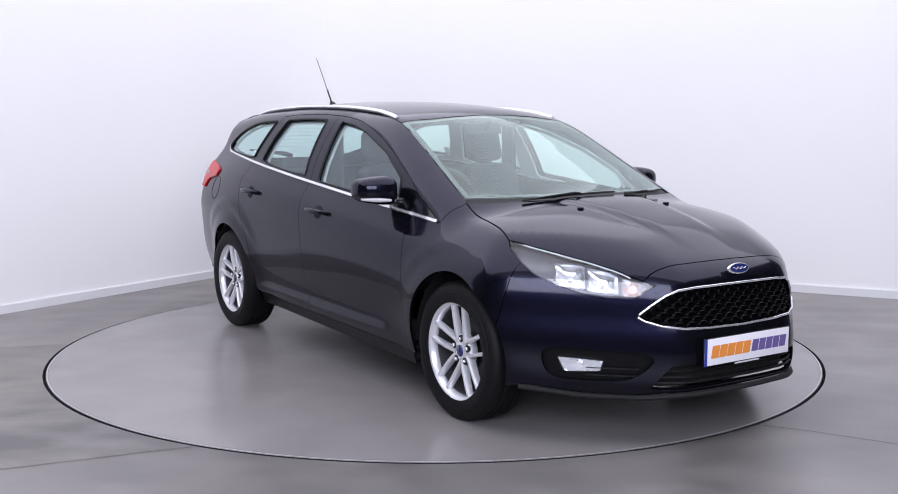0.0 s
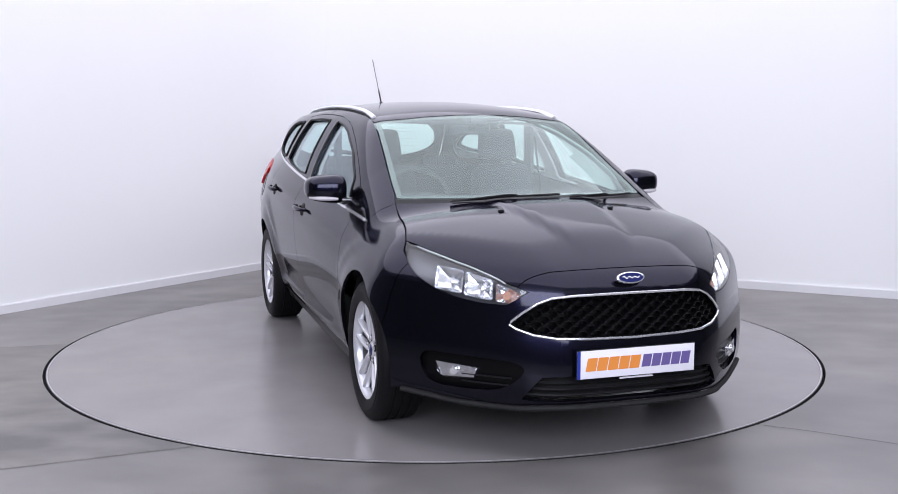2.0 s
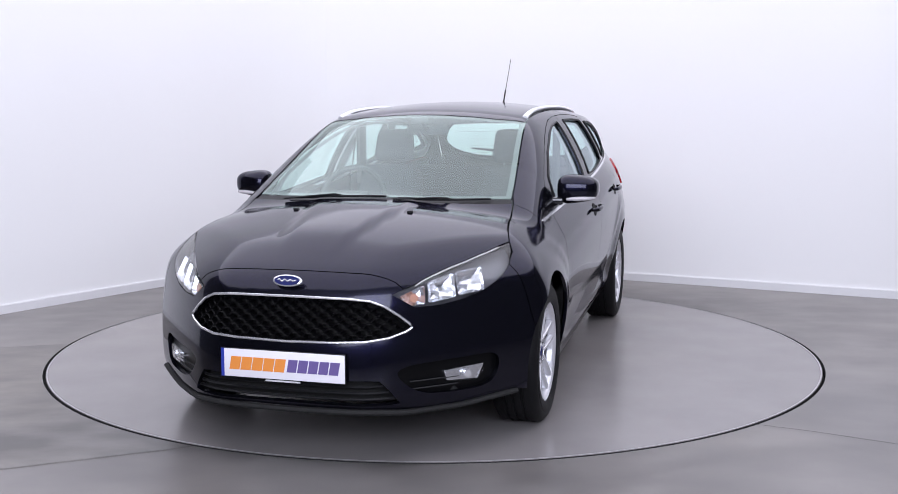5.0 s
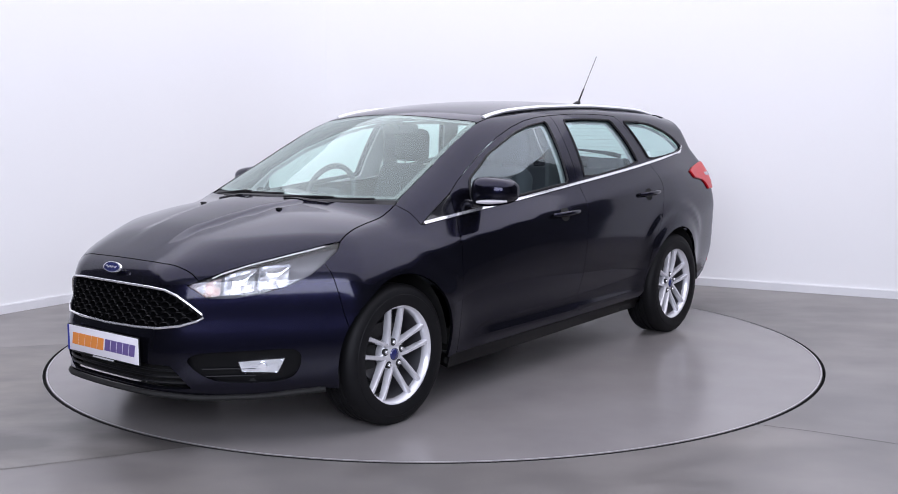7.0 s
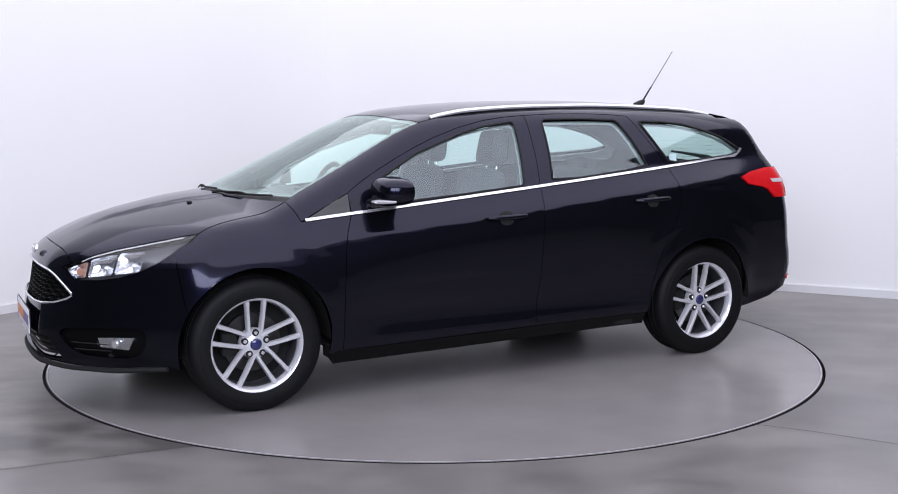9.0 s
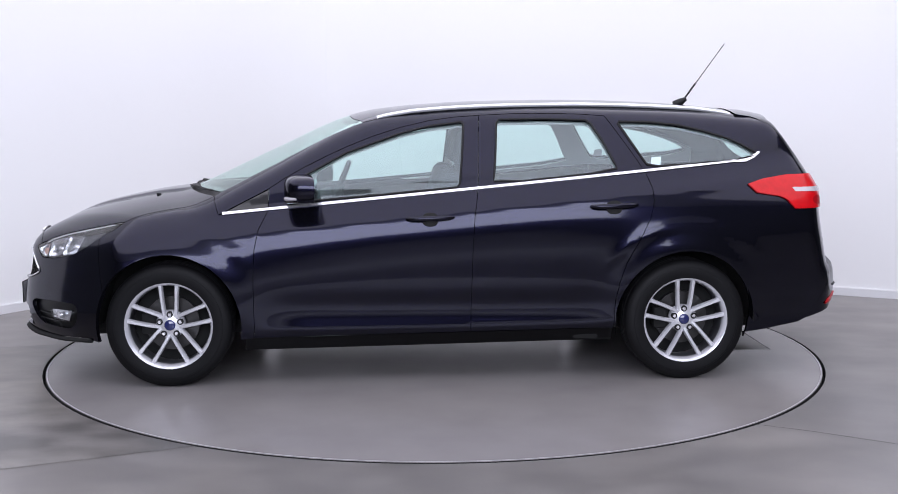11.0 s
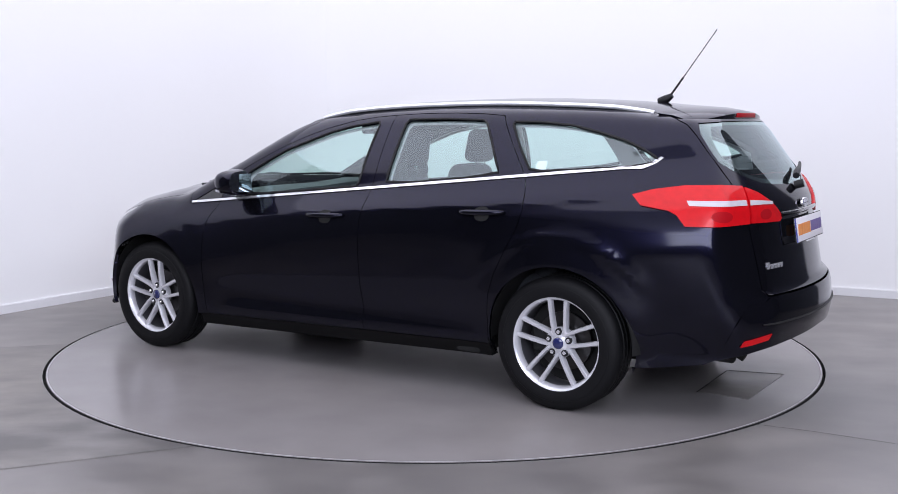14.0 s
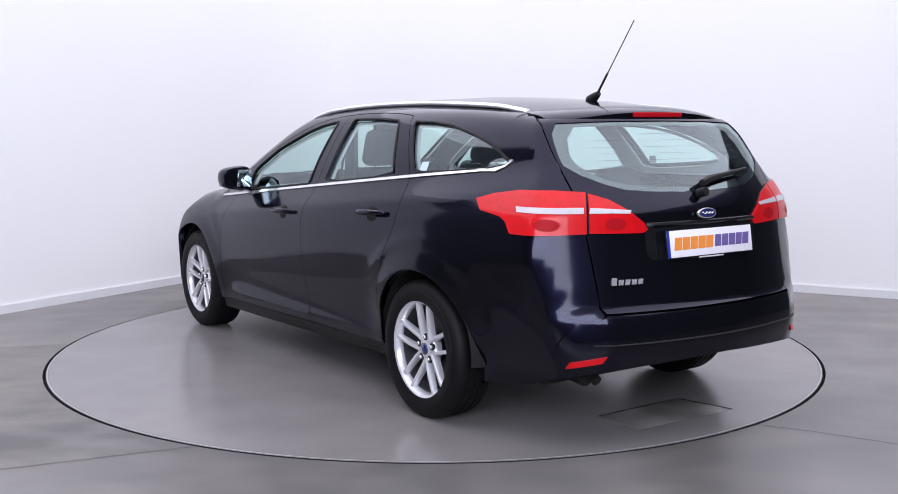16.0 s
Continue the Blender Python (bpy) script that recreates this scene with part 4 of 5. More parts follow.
        edge = lifted(tip[2:-1], -0.004)
        part("lamp_brow", tube([(x - 0.004, s * y, z - 0.004) for x, y, z in edge], 0.003, 6), SATIN, body)
    # maker's oval, plain
    oval_badge((2.172, 0, 0.722), 20, 0.062, 0.024, True)
    # licence plate
    licence_plate(2.236, 0.400, True)
    # washer jets and front wipers
    for y in (0.274, -0.274):
        z = on_form("top", [(1.475, y)])[0][2]
        part("washer_jet", block((1.464, y - 0.012, z - 0.002), (1.488, y + 0.012, z + 0.008), 0.004), TRIM, CAR)
    for y0, y1 in ((-0.42, 0.10), (0.16, 0.56)):
        a = []
        for i in range(15):
            y = y0 + (y1 - y0) * i / 14
            x = 1.318 - 0.50 * y * y - 0.022 * i / 14
            a.append((x, y, on_form("top", [(x, y)])[0][2] + 0.006))
        w = part("wiper", tube(a, 0.0055, 6), TRIM, CAR, "black windscreen wiper")
        part("wiper_arm", tube([(a[0][0] + 0.02, a[0][1] - 0.02, a[0][2] - 0.004), (a[7][0] + 0.01, a[7][1], a[7][2] + 0.010), (a[8][0], a[8][1], a[8][2] + 0.005)], 0.0045, 6), TRIM, w)


def oval_badge(at, lean, a, b, ahead):
    m = pose(*at, 90 - lean if ahead else 90 - lean, 0, 90 if ahead else -90)
    loop = [(a * math.cos(i * 2 * math.pi / 32), b * math.sin(i * 2 * math.pi / 32)) for i in range(32)]
    rim = part("badge", prism(loop, 0.010, m, 0.003), CHROME, CAR, "oval chrome badge with a dark blue field")
    part("badge_field", prism([(x * 0.86, y * 0.80) for x, y in loop], 0.0115, m), BADGE_BLUE, rim)
    pts = [(-0.62 + 1.24 * i / 24, 0.11 * math.sin(i * 0.85) * (1 - 0.5 * i / 24)) for i in range(25)]
    part("badge_scroll", tube([m @ Vector((x * a, y * b * 2, 0.012)) for x, y in pts], 0.0022, 5), CHROME, rim)


def licence_plate(x, z, ahead, lean=0):
    s = 1 if ahead else -1
    m = pose(x, 0, z, 90 + lean, 0, 90 if ahead else -90)
    w, h = 0.26, 0.0555
    loop = rounded([(-w, -h), (w, -h), (w, h), (-w, h)], 0)
    plate = part("licence_plate", prism(loop, 0.008, m, 0.002), PLATE_WHITE, CAR, "white plate with plain orange and purple bars")
    part("plate_edge", prism([(-w - 0.003, -h - 0.003), (w + 0.003, -h - 0.003), (w + 0.003, h + 0.003), (-w - 0.003, h + 0.003)], 0.005, m), TRIM, plate)
    part("plate_band", prism([(-w, -h), (-w + 0.013, -h), (-w + 0.013, h), (-w, h)], 0.0088, m), PLATE_BLUE, plate)
    part("plate_lip", prism([(-0.075, -h - 0.010), (0.075, -h - 0.010), (0.070, -h - 0.004), (-0.070, -h - 0.004)], 0.007, m), SATIN, plate)
    # plain bars where the printed words stand, leaning like them
    edges = np.linspace(-0.225, 0.012, 6)
    for a, b in zip(edges, edges[1:]):
        q = [(a, -0.026), (b - 0.004, -0.026), (b + 0.006, 0.026), (a + 0.010, 0.026)]
        part("orange_bar", prism(q, 0.0094, m), ORANGE, plate)
    edges = np.linspace(0.020, 0.238, 6)
    for a, b in zip(edges, edges[1:]):
        q = [(a, -0.024), (b - 0.005, -0.024), (b + 0.004, 0.026), (a + 0.009, 0.026)]
        part("purple_bar", prism(q, 0.0094, m), PURPLE, plate)


def build_tail():
    gate_side, bump = LINES["gate_side"], LINES["gate_bump"]
    gate = seam("top", list(reversed(GATE_TOP)))
    edge = [p for p in gate_side if p[2] < 1.343]
    top_line = [tuple(p) for p in on_form("tail", [(y, 1.352) for y in np.linspace(0, 0.56, 12)])]
    low = [tuple(p) for p in on_form("tail", [(y, 0.578) for y in np.linspace(0.56, 0.0, 12)])]
    half = top_line + edge[:-1] + low
    whole = half + [(x, -y, z) for x, y, z in reversed(half[1:-1])]
    win = [tuple(p) for p in on_form("tail", [(0.0, 1.342), (0.3, 1.340), (0.535, 1.332), (0.580, 1.285), (0.594, 1.21), (0.594, 1.162), (0.548, 1.126), (0.468, 1.090), (0.377, 1.064), (0.27, 1.053), (0.1, 1.047), (0.0, 1.046)])]
    clear = [tuple(p) for p in on_form("tail", [(0.0, 1.325), (0.3, 1.325), (0.47, 1.318), (0.525, 1.27), (0.545, 1.21), (0.540, 1.175), (0.50, 1.135), (0.43, 1.105), (0.34, 1.085), (0.2, 1.073), (0.0, 1.068)])]
    clear = clear + [(x, -y, z) for x, y, z in reversed(clear[1:-1])]
    win = win + [(x, -y, z) for x, y, z in reversed(win[1:-1])]
    tail = panel("tailgate", "rear", whole, PAINT, CAR, holes=[win], step=0.03)
    g = panel("rear_window", "rear", win, GLASS, tail, step=0.05, lift=-0.003, gap=0, flange=0, label="green-tinted heated rear window")
    g.visible_shadow = False
    panel("window_border", "rear", win, GLOSS_BLACK, tail, holes=[clear], step=0.04, lift=-0.006, gap=0, flange=0)
    for z in np.linspace(1.10, 1.29, 8):
        w = float(np.interp(z, [1.1, 1.29], [0.42, 0.45]))
        a = on_form("tail", [(y, z) for y in np.linspace(-w, w, 15)])
        part("heater_line", tube(lifted(a, -0.005), 0.0006, 4), DASH, tail)
    # roof spoiler with the high brake lamp
    bm = bmesh.new()
    cols = []
    for i in range(33):
        y = -0.535 + 1.07 * i / 32
        e = abs(y) / 0.535
        x0 = -1.700 + 0.035 * e ** 2
        x1 = -1.925 + 0.10 * e ** 3
        z0 = on_form("top", [(x0, y * 0.95)])[0][2]
        z1 = 1.389 - 0.045 * e * e
        t = 0.046 * (1 - 0.55 * e ** 4)
        ring = [(x0, z0 + 0.002), ((x0 + x1) / 2, (z0 + z1) / 2 + 0.007), (x1 + 0.012, z1 + 0.001), (x1, z1 - 0.008), (x1 + 0.004, z1 - t), (x1 + 0.05, z1 - t - 0.006), (-1.80 + 0.05 * e, z1 - t - 0.01)]
        cols.append([bm.verts.new((x, y, z)) for x, z in ring])
    for a, b in zip(cols, cols[1:]):
        for k in range(len(a) - 1):
            bm.faces.new((a[k], b[k], b[k + 1], a[k + 1]))
    bm.faces.new(cols[0][::-1])
    bm.faces.new(cols[-1])
    bmesh.ops.recalc_face_normals(bm, faces=bm.faces[:])
    spoiler = part("roof_spoiler", bm, PAINT, tail, "dark roof spoiler over the rear window")
    part("brake_lamp", block((-1.929, -0.15, 1.358), (-1.907, 0.15, 1.380), 0.004), RED_DEEP, spoiler, "dark red high brake lamp")
    # dark bumper
    u = [p for p in bump]
    top = [tuple(p) for p in on_form("tail", [(y, 0.570) for y in np.linspace(0, 0.56, 14)])]
    bottom = [tuple(p) for p in on_form("rear", [(a, 0.376 - 0.030 * (a / 0.6) - 0.046 * (a / 0.64) ** 6) for a in np.linspace(0.625, 0.0, 16)])]
    half = top + u + bottom
    whole = half + [(x, -y, z) for x, y, z in reversed(half[1:-1])]
    bumper = panel("rear_bumper", "rear", whole, PAINT, CAR, step=0.03, lift=0.0005, gap=-0.001, flange=0.04, label="dark painted rear bumper")
    groove = on_form("rear", [(a, 0.455) for a in np.linspace(-0.50, 0.50, 31)])
    part("bumper_rib", tube(lifted(groove, 0.001), 0.007, 6, 0.6), TRIM, bumper)
    for flip in (False, True):
        q = [(-2.133, 0.703, 0.363), (-2.157, 0.701, 0.389), (-2.234, 0.572, 0.412), (-2.223, 0.588, 0.385)]
        q = [tuple(p) for p in on_form("rear", flat_of("rear", q))]
        panel("rear_reflector", "rear", q, RED, bumper, step=0.015, lift=0.007, gap=0, flange=0.01, flip=flip, label="red rear reflector")
        # tail lamps: one part on the body, one on the tailgate
        top = [(-1.655, 0.785, 1.014), (-1.744, 0.761, 1.038), (-1.885, 0.73, 1.058), (-2.016, 0.673, 1.060), (-2.073, 0.56, 1.052)]
        bot = [(-2.118, 0.590, 0.892), (-2.019, 0.775, 0.887), (-1.906, 0.804, 0.886), (-1.865, 0.796, 0.932), (-1.825, 0.792, 0.950), (-1.701, 0.80, 0.969)]
        outer = [tuple(p) for p in on_form("rear", flat_of("rear", top + bot))]
        lamp = panel("tail_lamp", "rear", outer, RED, CAR, step=0.022, lift=0.010, gap=0, flange=0.012, flip=flip, label="red tail lamp with a white strip")
        inner = [(-2.077, 0.553, 1.050), (-2.116, 0.473, 1.024), (-2.154, 0.404, 0.983), (-2.181, 0.336, 0.932), (-2.189, 0.318, 0.900), (-2.182, 0.345, 0.886), (-2.150, 0.48, 0.889), (-2.122, 0.580, 0.892)]
        inner = [tuple(p) for p in on_form("rear", flat_of("rear", inner))]
        lamp2 = panel("tail_lamp_inner", "rear", inner, RED, tail, step=0.022, lift=0.010, gap=0.002, flange=0.012, flip=flip, label="red inner tail lamp with a white strip")
        strip = [(-1.898, 0.764, 0.993), (-2.023, 0.729, 0.993), (-2.098, 0.590, 0.992), (-2.103, 0.596, 0.970), (-2.021, 0.744, 0.971), (-1.913, 0.772, 0.972)]
        strip = [tuple(p) for p in on_form("rear", flat_of("rear", strip))]
        panel("white_strip", "rear", strip, WHITE_LENS, lamp, step=0.02, lift=0.0125, gap=0, flange=0.003, flip=flip, label="white reversing strip")
        for (cu, cv), owner in (((-2.03, 0.72), lamp), ((-2.155, 0.47), lamp2)):
            u0, v0 = flat_of("rear", [(cu, cv, 0.928)])[0]
            spot = [(u0 + 0.040 * math.cos(k * math.pi / 8), v0 + 0.024 * math.sin(k * math.pi / 8)) for k in range(16)]
            panel("lamp_chamber", "rear", on_form("rear", spot), RED_DEEP, owner, step=0.02, lift=0.0112, gap=0, flange=0.002, flip=flip)
        strip = [(-2.109, 0.566, 0.991), (-2.135, 0.48, 0.985), (-2.161, 0.392, 0.978), (-2.163, 0.400, 0.966), (-2.137, 0.48, 0.969), (-2.112, 0.575, 0.970)]
        strip = [tuple(p) for p in on_form("rear", flat_of("rear", strip))]
        panel("white_strip", "rear", strip, WHITE_LENS, lamp2, step=0.02, lift=0.0125, gap=0, flange=0.003, flip=flip)
    # plate recess, plate, badge, plain model mark
    rec = [(0.335, 0.905), (0.335, 0.80), (0.31, 0.775), (0.0, 0.772)]
    rec = [(0.0, 0.912)] + rec
    rec = [tuple(p) for p in on_form("tail", rec)]
    rec = rec + [(x, -y, z) for x, y, z in reversed(rec[1:-1])]
    panel("plate_recess", "rear", rec, GLOSS_BLACK, tail, step=0.04, lift=0.002, gap=0, flange=0)
    licence_plate(-2.240, 0.838, False, -9)
    oval_badge((-2.215, 0, 0.955), 8, 0.056, 0.023, False)
    for i in range(5):
        y = 0.512 - 0.030 * i
        bar = [(y, 0.685), (y - 0.022, 0.685), (y - 0.028, 0.685 + (0.030 if i == 0 else 0.021)), (y - 0.006, 0.685 + (0.030 if i == 0 else 0.021))]
        panel("model_mark", "rear", on_form("tail", bar), CHROME, tail, step=0.02, lift=0.005, gap=0, flange=0.005, label="plain bright bar of the model mark")
    handle_bar = on_form("tail", [(y, 0.918) for y in np.linspace(-0.33, 0.33, 15)])
    part("grab_strip", tube(lifted(handle_bar, 0.004), 0.011, 8), GLOSS_BLACK, tail)
    # rear wiper
    piv = on_form("tail", [(0.0, 1.035)])[0]
    wiper = part("rear_wiper", tube([tuple(piv + np.array((-0.005, 0, 0))), tuple(piv + np.array((-0.045, -0.005, 0.012)))], 0.020, 12, up=(0, 1, 0)), TRIM, tail, "black rear wiper")
    arm = on_form("tail", [(-0.02 - 0.36 * i / 8, 1.062 + 0.05 * (i / 8) ** 0.7) for i in range(9)])
    part("wiper_blade", tube(lifted(arm, 0.030), [0.016, 0.018, 0.016, 0.013, 0.011, 0.010, 0.009, 0.008, 0.007], 8), TRIM, wiper)
    # exhaust, hanging below the bumper's edge
    part("exhaust_tip", tube([(-1.95, 0.50, 0.300), (-2.06, 0.50, 0.296), (-2.10, 0.50, 0.275)], 0.023, 14), DARK, CAR, "dark exhaust tip")
    # aerial on the roof
    z = on_form("top", [(-1.515, 0)])[0][2]
    base = part("aerial", tube([(-1.475, 0, z + 0.004), (-1.515, 0, z + 0.018), (-1.545, 0, z + 0.036)], [0.020, 0.022, 0.012], 10), TRIM, CAR, "black roof aerial with a thin whip")
    part("aerial_rod", tube([(-1.53, 0, z + 0.028), (-1.60, 0, z + 0.125)], 0.0055, 8), TRIM, base)
    part("aerial_whip", tube([(-1.597, 0, z + 0.12), (-1.766, 0, 1.790)], 0.0026, 6), STEEL, base)


def wheel(x, y, s):
    """A tyre with its alloy rim: five pairs of spokes, a dark cap, five nuts, the brake behind."""
    R = 0.316
    prof = [(0.208, -0.090), (0.216, -0.100), (0.250, -0.108), (0.290, -0.102), (0.309, -0.088), (R, -0.070), (R, -0.045), (R - 0.006, -0.042), (R - 0.006, -0.034), (R, -0.031), (R, -0.006), (R - 0.006, -0.004), (R - 0.006, 0.004), (R, 0.006), (R, 0.031), (R - 0.006, 0.034), (R - 0.006, 0.042), (R, 0.045), (R, 0.070), (0.309, 0.088), (0.290, 0.102), (0.272, 0.104), (0.270, 0.106), (0.250, 0.108), (0.216, 0.100), (0.208, 0.090)]
    K = 1.055
    prof = [(max(r, 0.221), y) for r, y in prof]
    tyre = part("wheel", turned(prof, 96), RUBBER, CAR, "black road tyre on a silver alloy wheel")
    # the barrel's shade between the spokes is in its colour
    part("rim_barrel", turned([(0.205 * K, -0.09), (0.196 * K, -0.07), (0.188 * K, 0.02), (0.191 * K, 0.055)], 64), SHADED_BARREL, tyre)
    rim_prof = [(0.191, 0.050), (0.192, 0.065), (0.197, 0.081), (0.207, 0.094), (0.215, 0.096), (0.217, 0.088), (0.209, 0.080)]
    rim = part("rim", turned([(r * K, y) for r, y in rim_prof], 64), ALLOY, tyre, "silver alloy rim with five twin spokes")
    for i in range(5):
        for side in (-1, 1):
            a = 90 + i * 72
            bm = bmesh.new()
            rows = []
            for r, half, yy, th, off in ((0.036, 0.011, 0.064, 0.040, 0.0235), (0.075, 0.0105, 0.071, 0.036, 0.0300), (0.125, 0.0105, 0.078, 0.032, 0.0345), (0.170, 0.0115, 0.083, 0.028, 0.0375), (0.199, 0.014, 0.084, 0.022, 0.0400)):
                r, half, c = r * K, half * 0.94, side * off * K
                rows.append([bm.verts.new(p) for p in ((c - half, yy - th, r), (c - half, yy - 0.007, r), (c - half * 0.55, yy, r), (c + half * 0.55, yy, r), (c + half, yy - 0.007, r), (c + half, yy - th, r))])
            for p, q in zip(rows, rows[1:]):
                for k in range(5):
                    bm.faces.new((p[k], p[k + 1], q[k + 1], q[k]))
            bmesh.ops.recalc_face_normals(bm, faces=bm.faces[:])
            bmesh.ops.rotate(bm, verts=bm.verts[:], cent=(0, 0, 0), matrix=pose(0, 0, 0, 0, a - 90, 0).to_3x3())
            part("spoke", bm, ALLOY, tyre)
    hub = turned([(0.0, 0.068), (0.030, 0.068), (0.036, 0.064), (0.066, 0.060), (0.073, 0.050), (0.073, 0.02)], 40)
    part("hub", hub, ALLOY, tyre)
    part("centre_cap", turned([(0.0, 0.076), (0.022, 0.075), (0.027, 0.071), (0.029, 0.064)], 24), BADGE_BLUE, tyre, "dark blue centre cap")
    for i in range(5):
        a = radians(90 + i * 72)
        # dark disc on the hub face, painted shade of the nut's recess
        well = bmesh.new()
        well = turned([(0.0, 0.0640), (0.0165, 0.0640), (0.0170, 0.055)], 14, well)
        bmesh.ops.translate(well, verts=well.verts[:], vec=(0.054 * math.cos(a), 0, 0.054 * math.sin(a)))
        part("nut_well_shade", well, DARK, tyre)
        nut = turned([(0.0, 0.074), (0.0065, 0.074), (0.0095, 0.070), (0.0095, 0.05)], 6)
        bmesh.ops.translate(nut, verts=nut.verts[:], vec=(0.054 * math.cos(a), 0, 0.054 * math.sin(a)))
        part("wheel_nut", nut, CHROME, tyre, smooth=False)
    part("brake_disc", turned([(0.0, 0.010), (0.070, 0.010), (0.072, 0.0), (0.139, 0.0), (0.139, -0.024)], 48), STEEL, tyre, "worn steel brake disc")
    part("caliper", block((0.075, -0.05, -0.055), (0.150, 0.028, 0.055), 0.012), DARK, tyre)
    part("wheel_back", turned([(0.0, -0.055), (0.204, -0.055)], 32), DARK, tyre)
    tyre.matrix_basis = pose(x, y, R - 0.002, 0, 0, 0 if s > 0 else 180)
    return tyre


def build_underside():
    bm = block((-1.90, -0.60, 0.225), (1.95, 0.62, 0.30), 0.03)
    bm = block((-0.90, -0.80, 0.20), (0.90, 0.80, 0.30), 0.03, bm=bm)
    bm = block((0.98, -0.42, 0.26), (1.95, 0.42, 0.72), 0.05, bm=bm)
    part("floor_pan", bm, DARK, CAR)
    part("exhaust_pipe", tube([(0.8, 0.1, 0.19), (-0.9, 0.1, 0.19), (-1.5, 0.35, 0.25), (-2.05, 0.52, 0.275)], 0.03, 10), DARK, CAR)
    part("rear_silencer", block((-2.02, -0.30, 0.262), (-1.78, 0.36, 0.38), 0.05), DARK, CAR)
    part("rear_axle", tube([(-1.324, -0.70, 0.30), (-1.36, 0, 0.27), (-1.324, 0.70, 0.30)], 0.035, 8), DARK, CAR)
    part("front_axle", tube([(1.324, -0.70, 0.29), (1.30, 0, 0.27), (1.324, 0.70, 0.29)], 0.03, 8), DARK, CAR)
    for s in (1, -1):
        part("mud_flap", block((0.925, min(s * 0.70, s * 0.84), 0.195), (0.945, max(s * 0.70, s * 0.84), 0.26), 0.006), DARK, CAR)


def seat(x, y):
    base = part("front_seat", block((x - 0.25, y - 0.25, 0.42), (x + 0.27, y + 0.25, 0.60), 0.06, 4), CLOTH, CAR, "charcoal cloth front seat with a headrest")
    bm = block((-0.07, -0.225, 0.0), (0.07, 0.225, 0.58), 0.06, 4)
    for v in bm.verts:
        k = v.co.z / 0.58
        v.co.y *= 1.0 - 0.22 * max(k - 0.55, 0) / 0.45
        v.co.x += 0.02 * math.cos(v.co.y * 6)
    bmesh.ops.transform(bm, matrix=pose(x - 0.24, y, 0.52, 0, -17, 0), verts=bm.verts[:])
    part("backrest", bm, CLOTH, base)
    bm = block((-0.05, -0.128, 0.0), (0.05, 0.128, 0.20), 0.045, 4)
    for v in bm.verts:
        v.co.y *= 1.0 - 0.15 * (v.co.z / 0.19)
    bmesh.ops.transform(bm, matrix=pose(x - 0.43, y, 1.095, 0, -10, 0), verts=bm.verts[:])
    part("headrest", bm, CLOTH, base)
    for d in (-0.055, 0.055):
        part("headrest_post", tube([(x - 0.43, y + d, 1.05), (x - 0.46, y + d, 1.16)], 0.006, 8), CHROME, base)


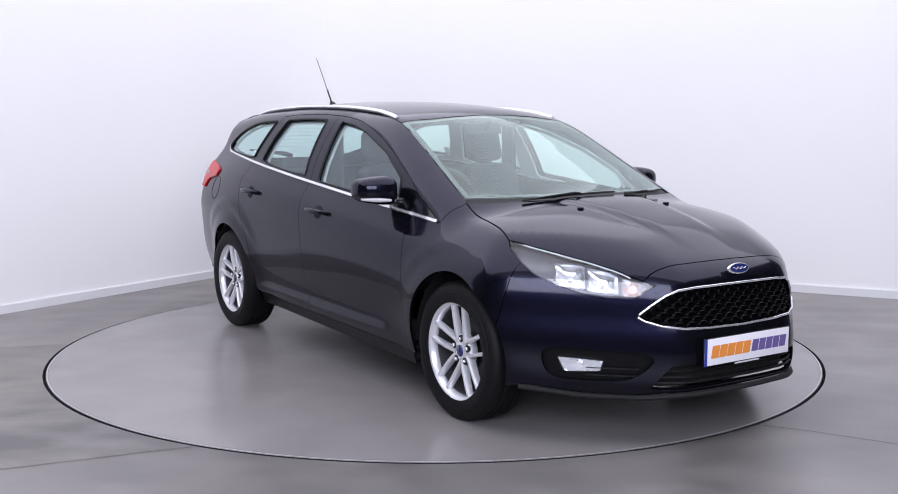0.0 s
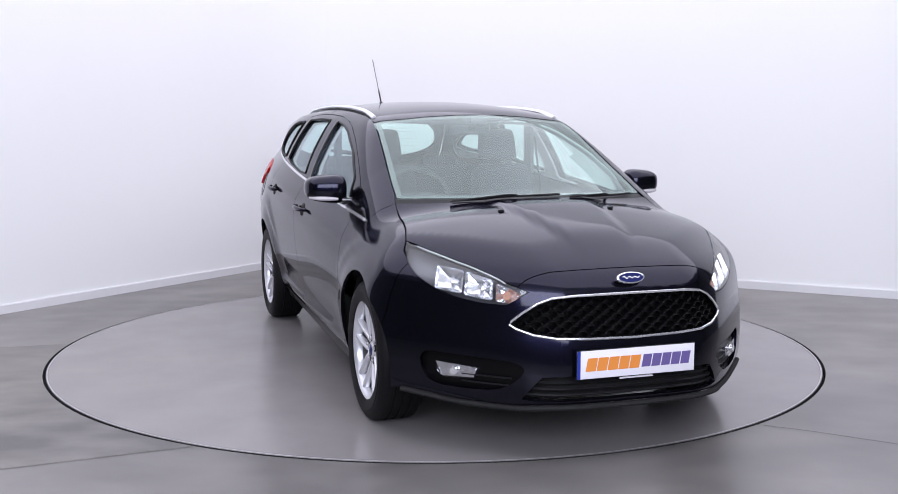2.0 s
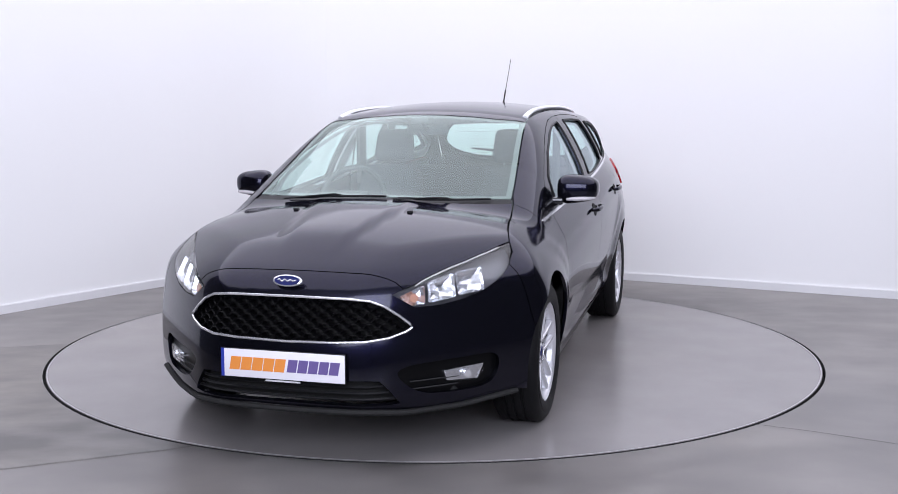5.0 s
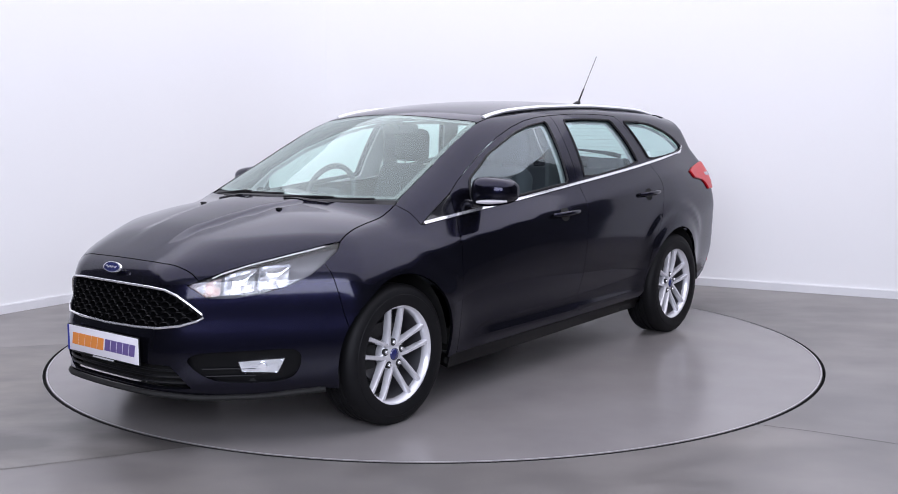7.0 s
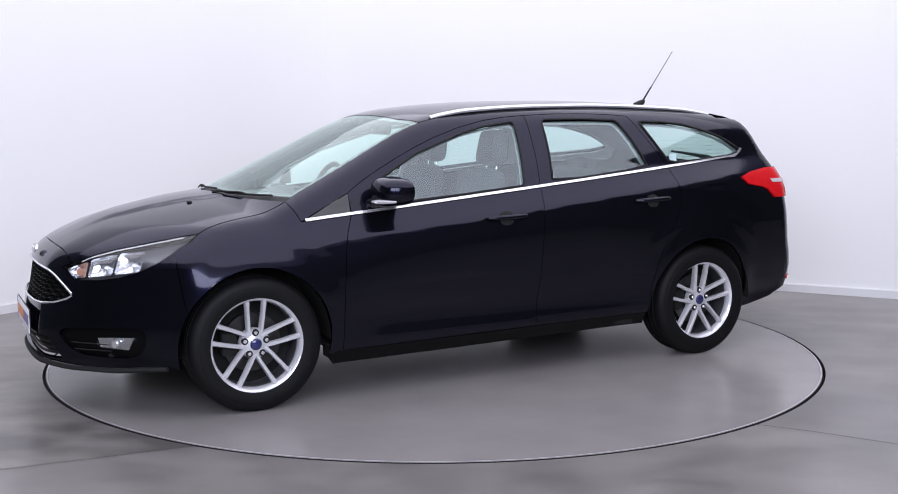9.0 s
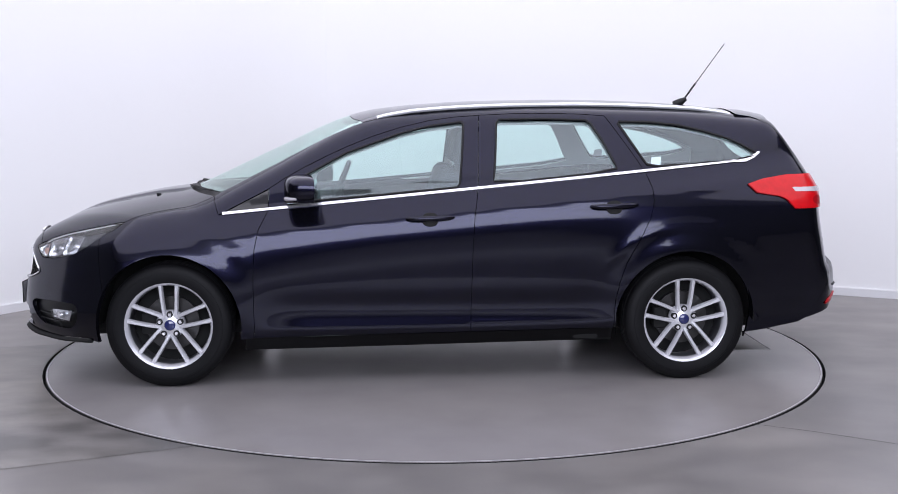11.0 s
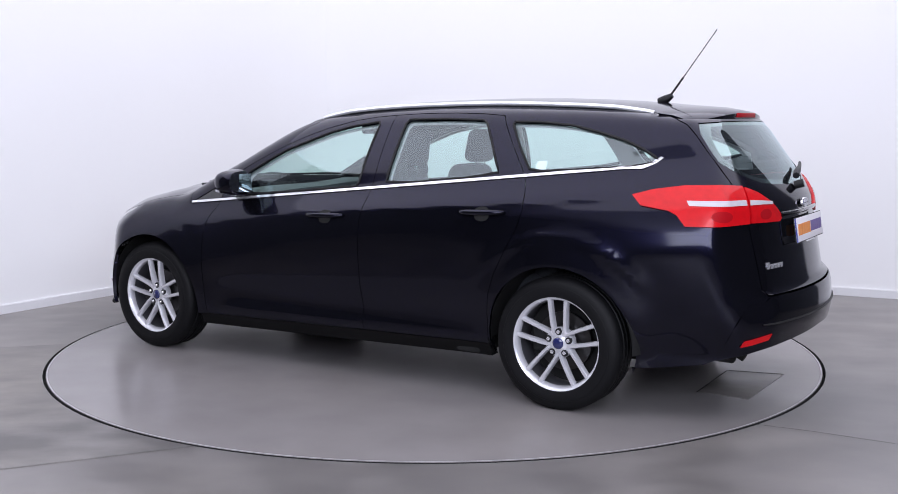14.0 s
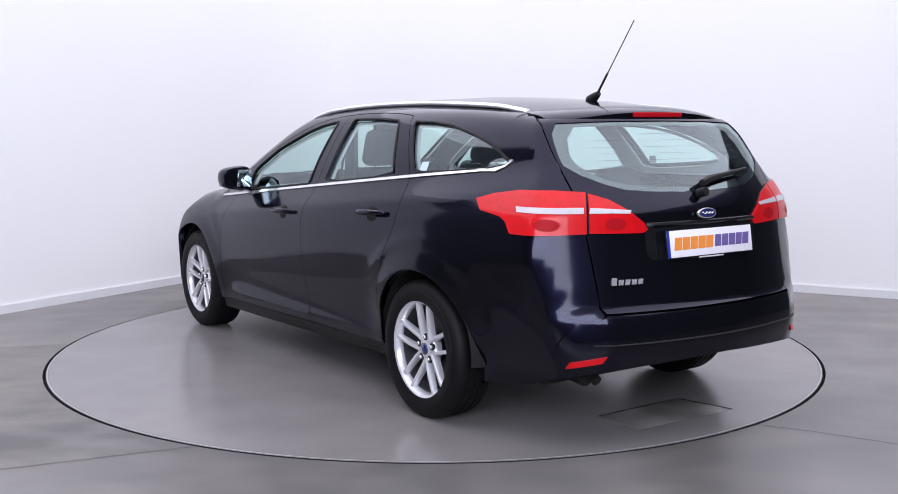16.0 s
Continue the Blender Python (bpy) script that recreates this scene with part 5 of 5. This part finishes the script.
def build_cabin():
    seat(0.24, 0.37)
    seat(0.24, -0.37)
    bench = part("rear_bench", block((-1.15, -0.62, 0.42), (-0.62, 0.62, 0.60), 0.06, 4), CLOTH, CAR, "charcoal cloth rear bench with two headrests")
    bm = block((-0.06, -0.60, 0.0), (0.06, 0.60, 0.52), 0.05, 4)
    bmesh.ops.transform(bm, matrix=pose(-1.10, 0, 0.54, 0, -20, 0), verts=bm.verts[:])
    part("backrest", bm, CLOTH, bench)
    for y in (-0.36, 0.36):
        part("headrest", block((-1.36, y - 0.13, 0.98), (-1.26, y + 0.13, 1.10), 0.04, 4), CLOTH, bench)
        for d in (-0.05, 0.05):
            part("headrest_post", tube([(-1.28, y + d, 0.95), (-1.31, y + d, 1.02)], 0.006, 8), CHROME, bench)
    # luggage cover behind the bench
    part("luggage_cover", block((-2.02, -0.60, 0.985), (-1.32, 0.60, 1.0), 0.006), DASH, CAR, "black luggage cover")
    # dashboard: a swept shelf under the windscreen
    bm = bmesh.new()
    cols = []
    for i in range(25):
        y = -0.72 + 1.44 * i / 24
        f = 1.20 - 0.5 * y * y
        hump = 0.030 * math.exp(-((y + 0.37) / 0.20) ** 2)
        ring = [(f, 0.915), (f - 0.15, 0.935), (f - 0.34, 0.945 + hump), (f - 0.42, 0.930 + hump * 0.7), (f - 0.44, 0.86), (f - 0.40, 0.62)]
        cols.append([bm.verts.new((x, y, z)) for x, z in ring])
    for a, b in zip(cols, cols[1:]):
        for k in range(len(a) - 1):
            bm.faces.new((a[k], b[k], b[k + 1], a[k + 1]))
    bmesh.ops.recalc_face_normals(bm, faces=bm.faces[:])
    dash = part("dashboard", bm, DASH, CAR, "dark moulded dashboard")
    loop = [(pose(0.52, -0.37, 0.915, 0, 68, 0) @ Vector((0.185 * math.cos(k * math.pi / 18), 0.185 * math.sin(k * math.pi / 18), 0))) for k in range(36)]
    wheel_rim = part("steering_wheel", tube(loop, 0.0155, 8, closed=True), DASH, CAR, "black steering wheel")
    bm = block((-0.05, -0.10, -0.03), (0.05, 0.10, 0.02), 0.02, 3)
    bm = block((-0.020, -0.175, -0.02), (0.020, 0.175, 0.0), 0.006, 2, bm=bm)
    bm = block((0.02, -0.03, -0.02), (0.175, 0.03, 0.0), 0.006, 2, bm=bm)
    bmesh.ops.transform(bm, matrix=pose(0.52, -0.37, 0.915, 0, 68, 0), verts=bm.verts[:])
    part("wheel_spokes", bm, DASH, wheel_rim)
    part("steering_column", tube([(0.55, -0.37, 0.90), (0.90, -0.37, 0.80)], 0.045, 12), DASH, wheel_rim)
    mirror = part("interior_mirror", block((0.30, -0.12, 1.265), (0.335, 0.12, 1.325), 0.016, 3), DASH, CAR, "black interior mirror")
    part("mirror_stem", tube([(0.335, 0, 1.30), (0.43, 0, 1.345)], 0.012, 8), DASH, mirror)
    part("sensor_pod", block((0.35, -0.05, 1.325), (0.47, 0.05, 1.36), 0.012), DASH, mirror)
    # seat belts and their guides on the centre posts
    for s in (1, -1):
        part("belt_strap", tube([(-0.28, s * 0.655, 1.24), (-0.29, s * 0.70, 0.95), (-0.26, s * 0.68, 0.60)], 0.016, 6, 0.25), DASH, CAR)
        part("centre_post_trim", block((-0.33, min(s * 0.60, s * 0.63), 0.95), (-0.22, max(s * 0.60, s * 0.63), 1.31), 0.01), DASH, CAR)
    part("gear_tunnel", block((-0.6, -0.10, 0.42), (0.72, 0.10, 0.62), 0.03), DASH, CAR)


build_shell()
build_side(False)
build_side(True)
build_nose()
build_tail()
for wheel_x in (AXLE, -AXLE):
    for wheel_s in (1, -1):
        wheel(wheel_x, wheel_s * TRACK * (0.995 if wheel_x < 0 else 1.0), wheel_s)
build_underside()
build_cabin()

# ---- what moves: the turntable turns, and carries the car ----
TURN = ((0.0, -57.16), (0.5, -58.45), (1.0, -61.55), (1.5, -66.0), (2.0, -71.70), (2.5, -77.45), (3.0, -83.30), (3.5, -89.10),
        (4.0, -95.05), (4.5, -100.9), (5.2, -109.0), (5.8, -115.9), (6.4, -122.75), (7.0, -129.6), (7.5, -135.4), (8.0, -141.3),
        (8.5, -147.25), (9.0, -153.2), (9.6, -160.4), (10.2, -167.6), (10.8, -174.75), (11.5, -183.1), (12.0, -189.0), (12.5, -194.8),
        (13.0, -200.7), (13.5, -206.6), (14.0, -212.5), (14.5, -218.4), (15.0, -224.25), (15.5, -230.1), (16.0, -235.9))


def motions():
    walk(TABLE, [(t, pose(0, 0, 0, 0, 0, a)) for t, a in TURN])
    walk(CAR, [(t, pose(0, 0, 0, 0, 0, a) @ pose(0.0708, 0.0713, 0.0)) for t, a in TURN])


motions()
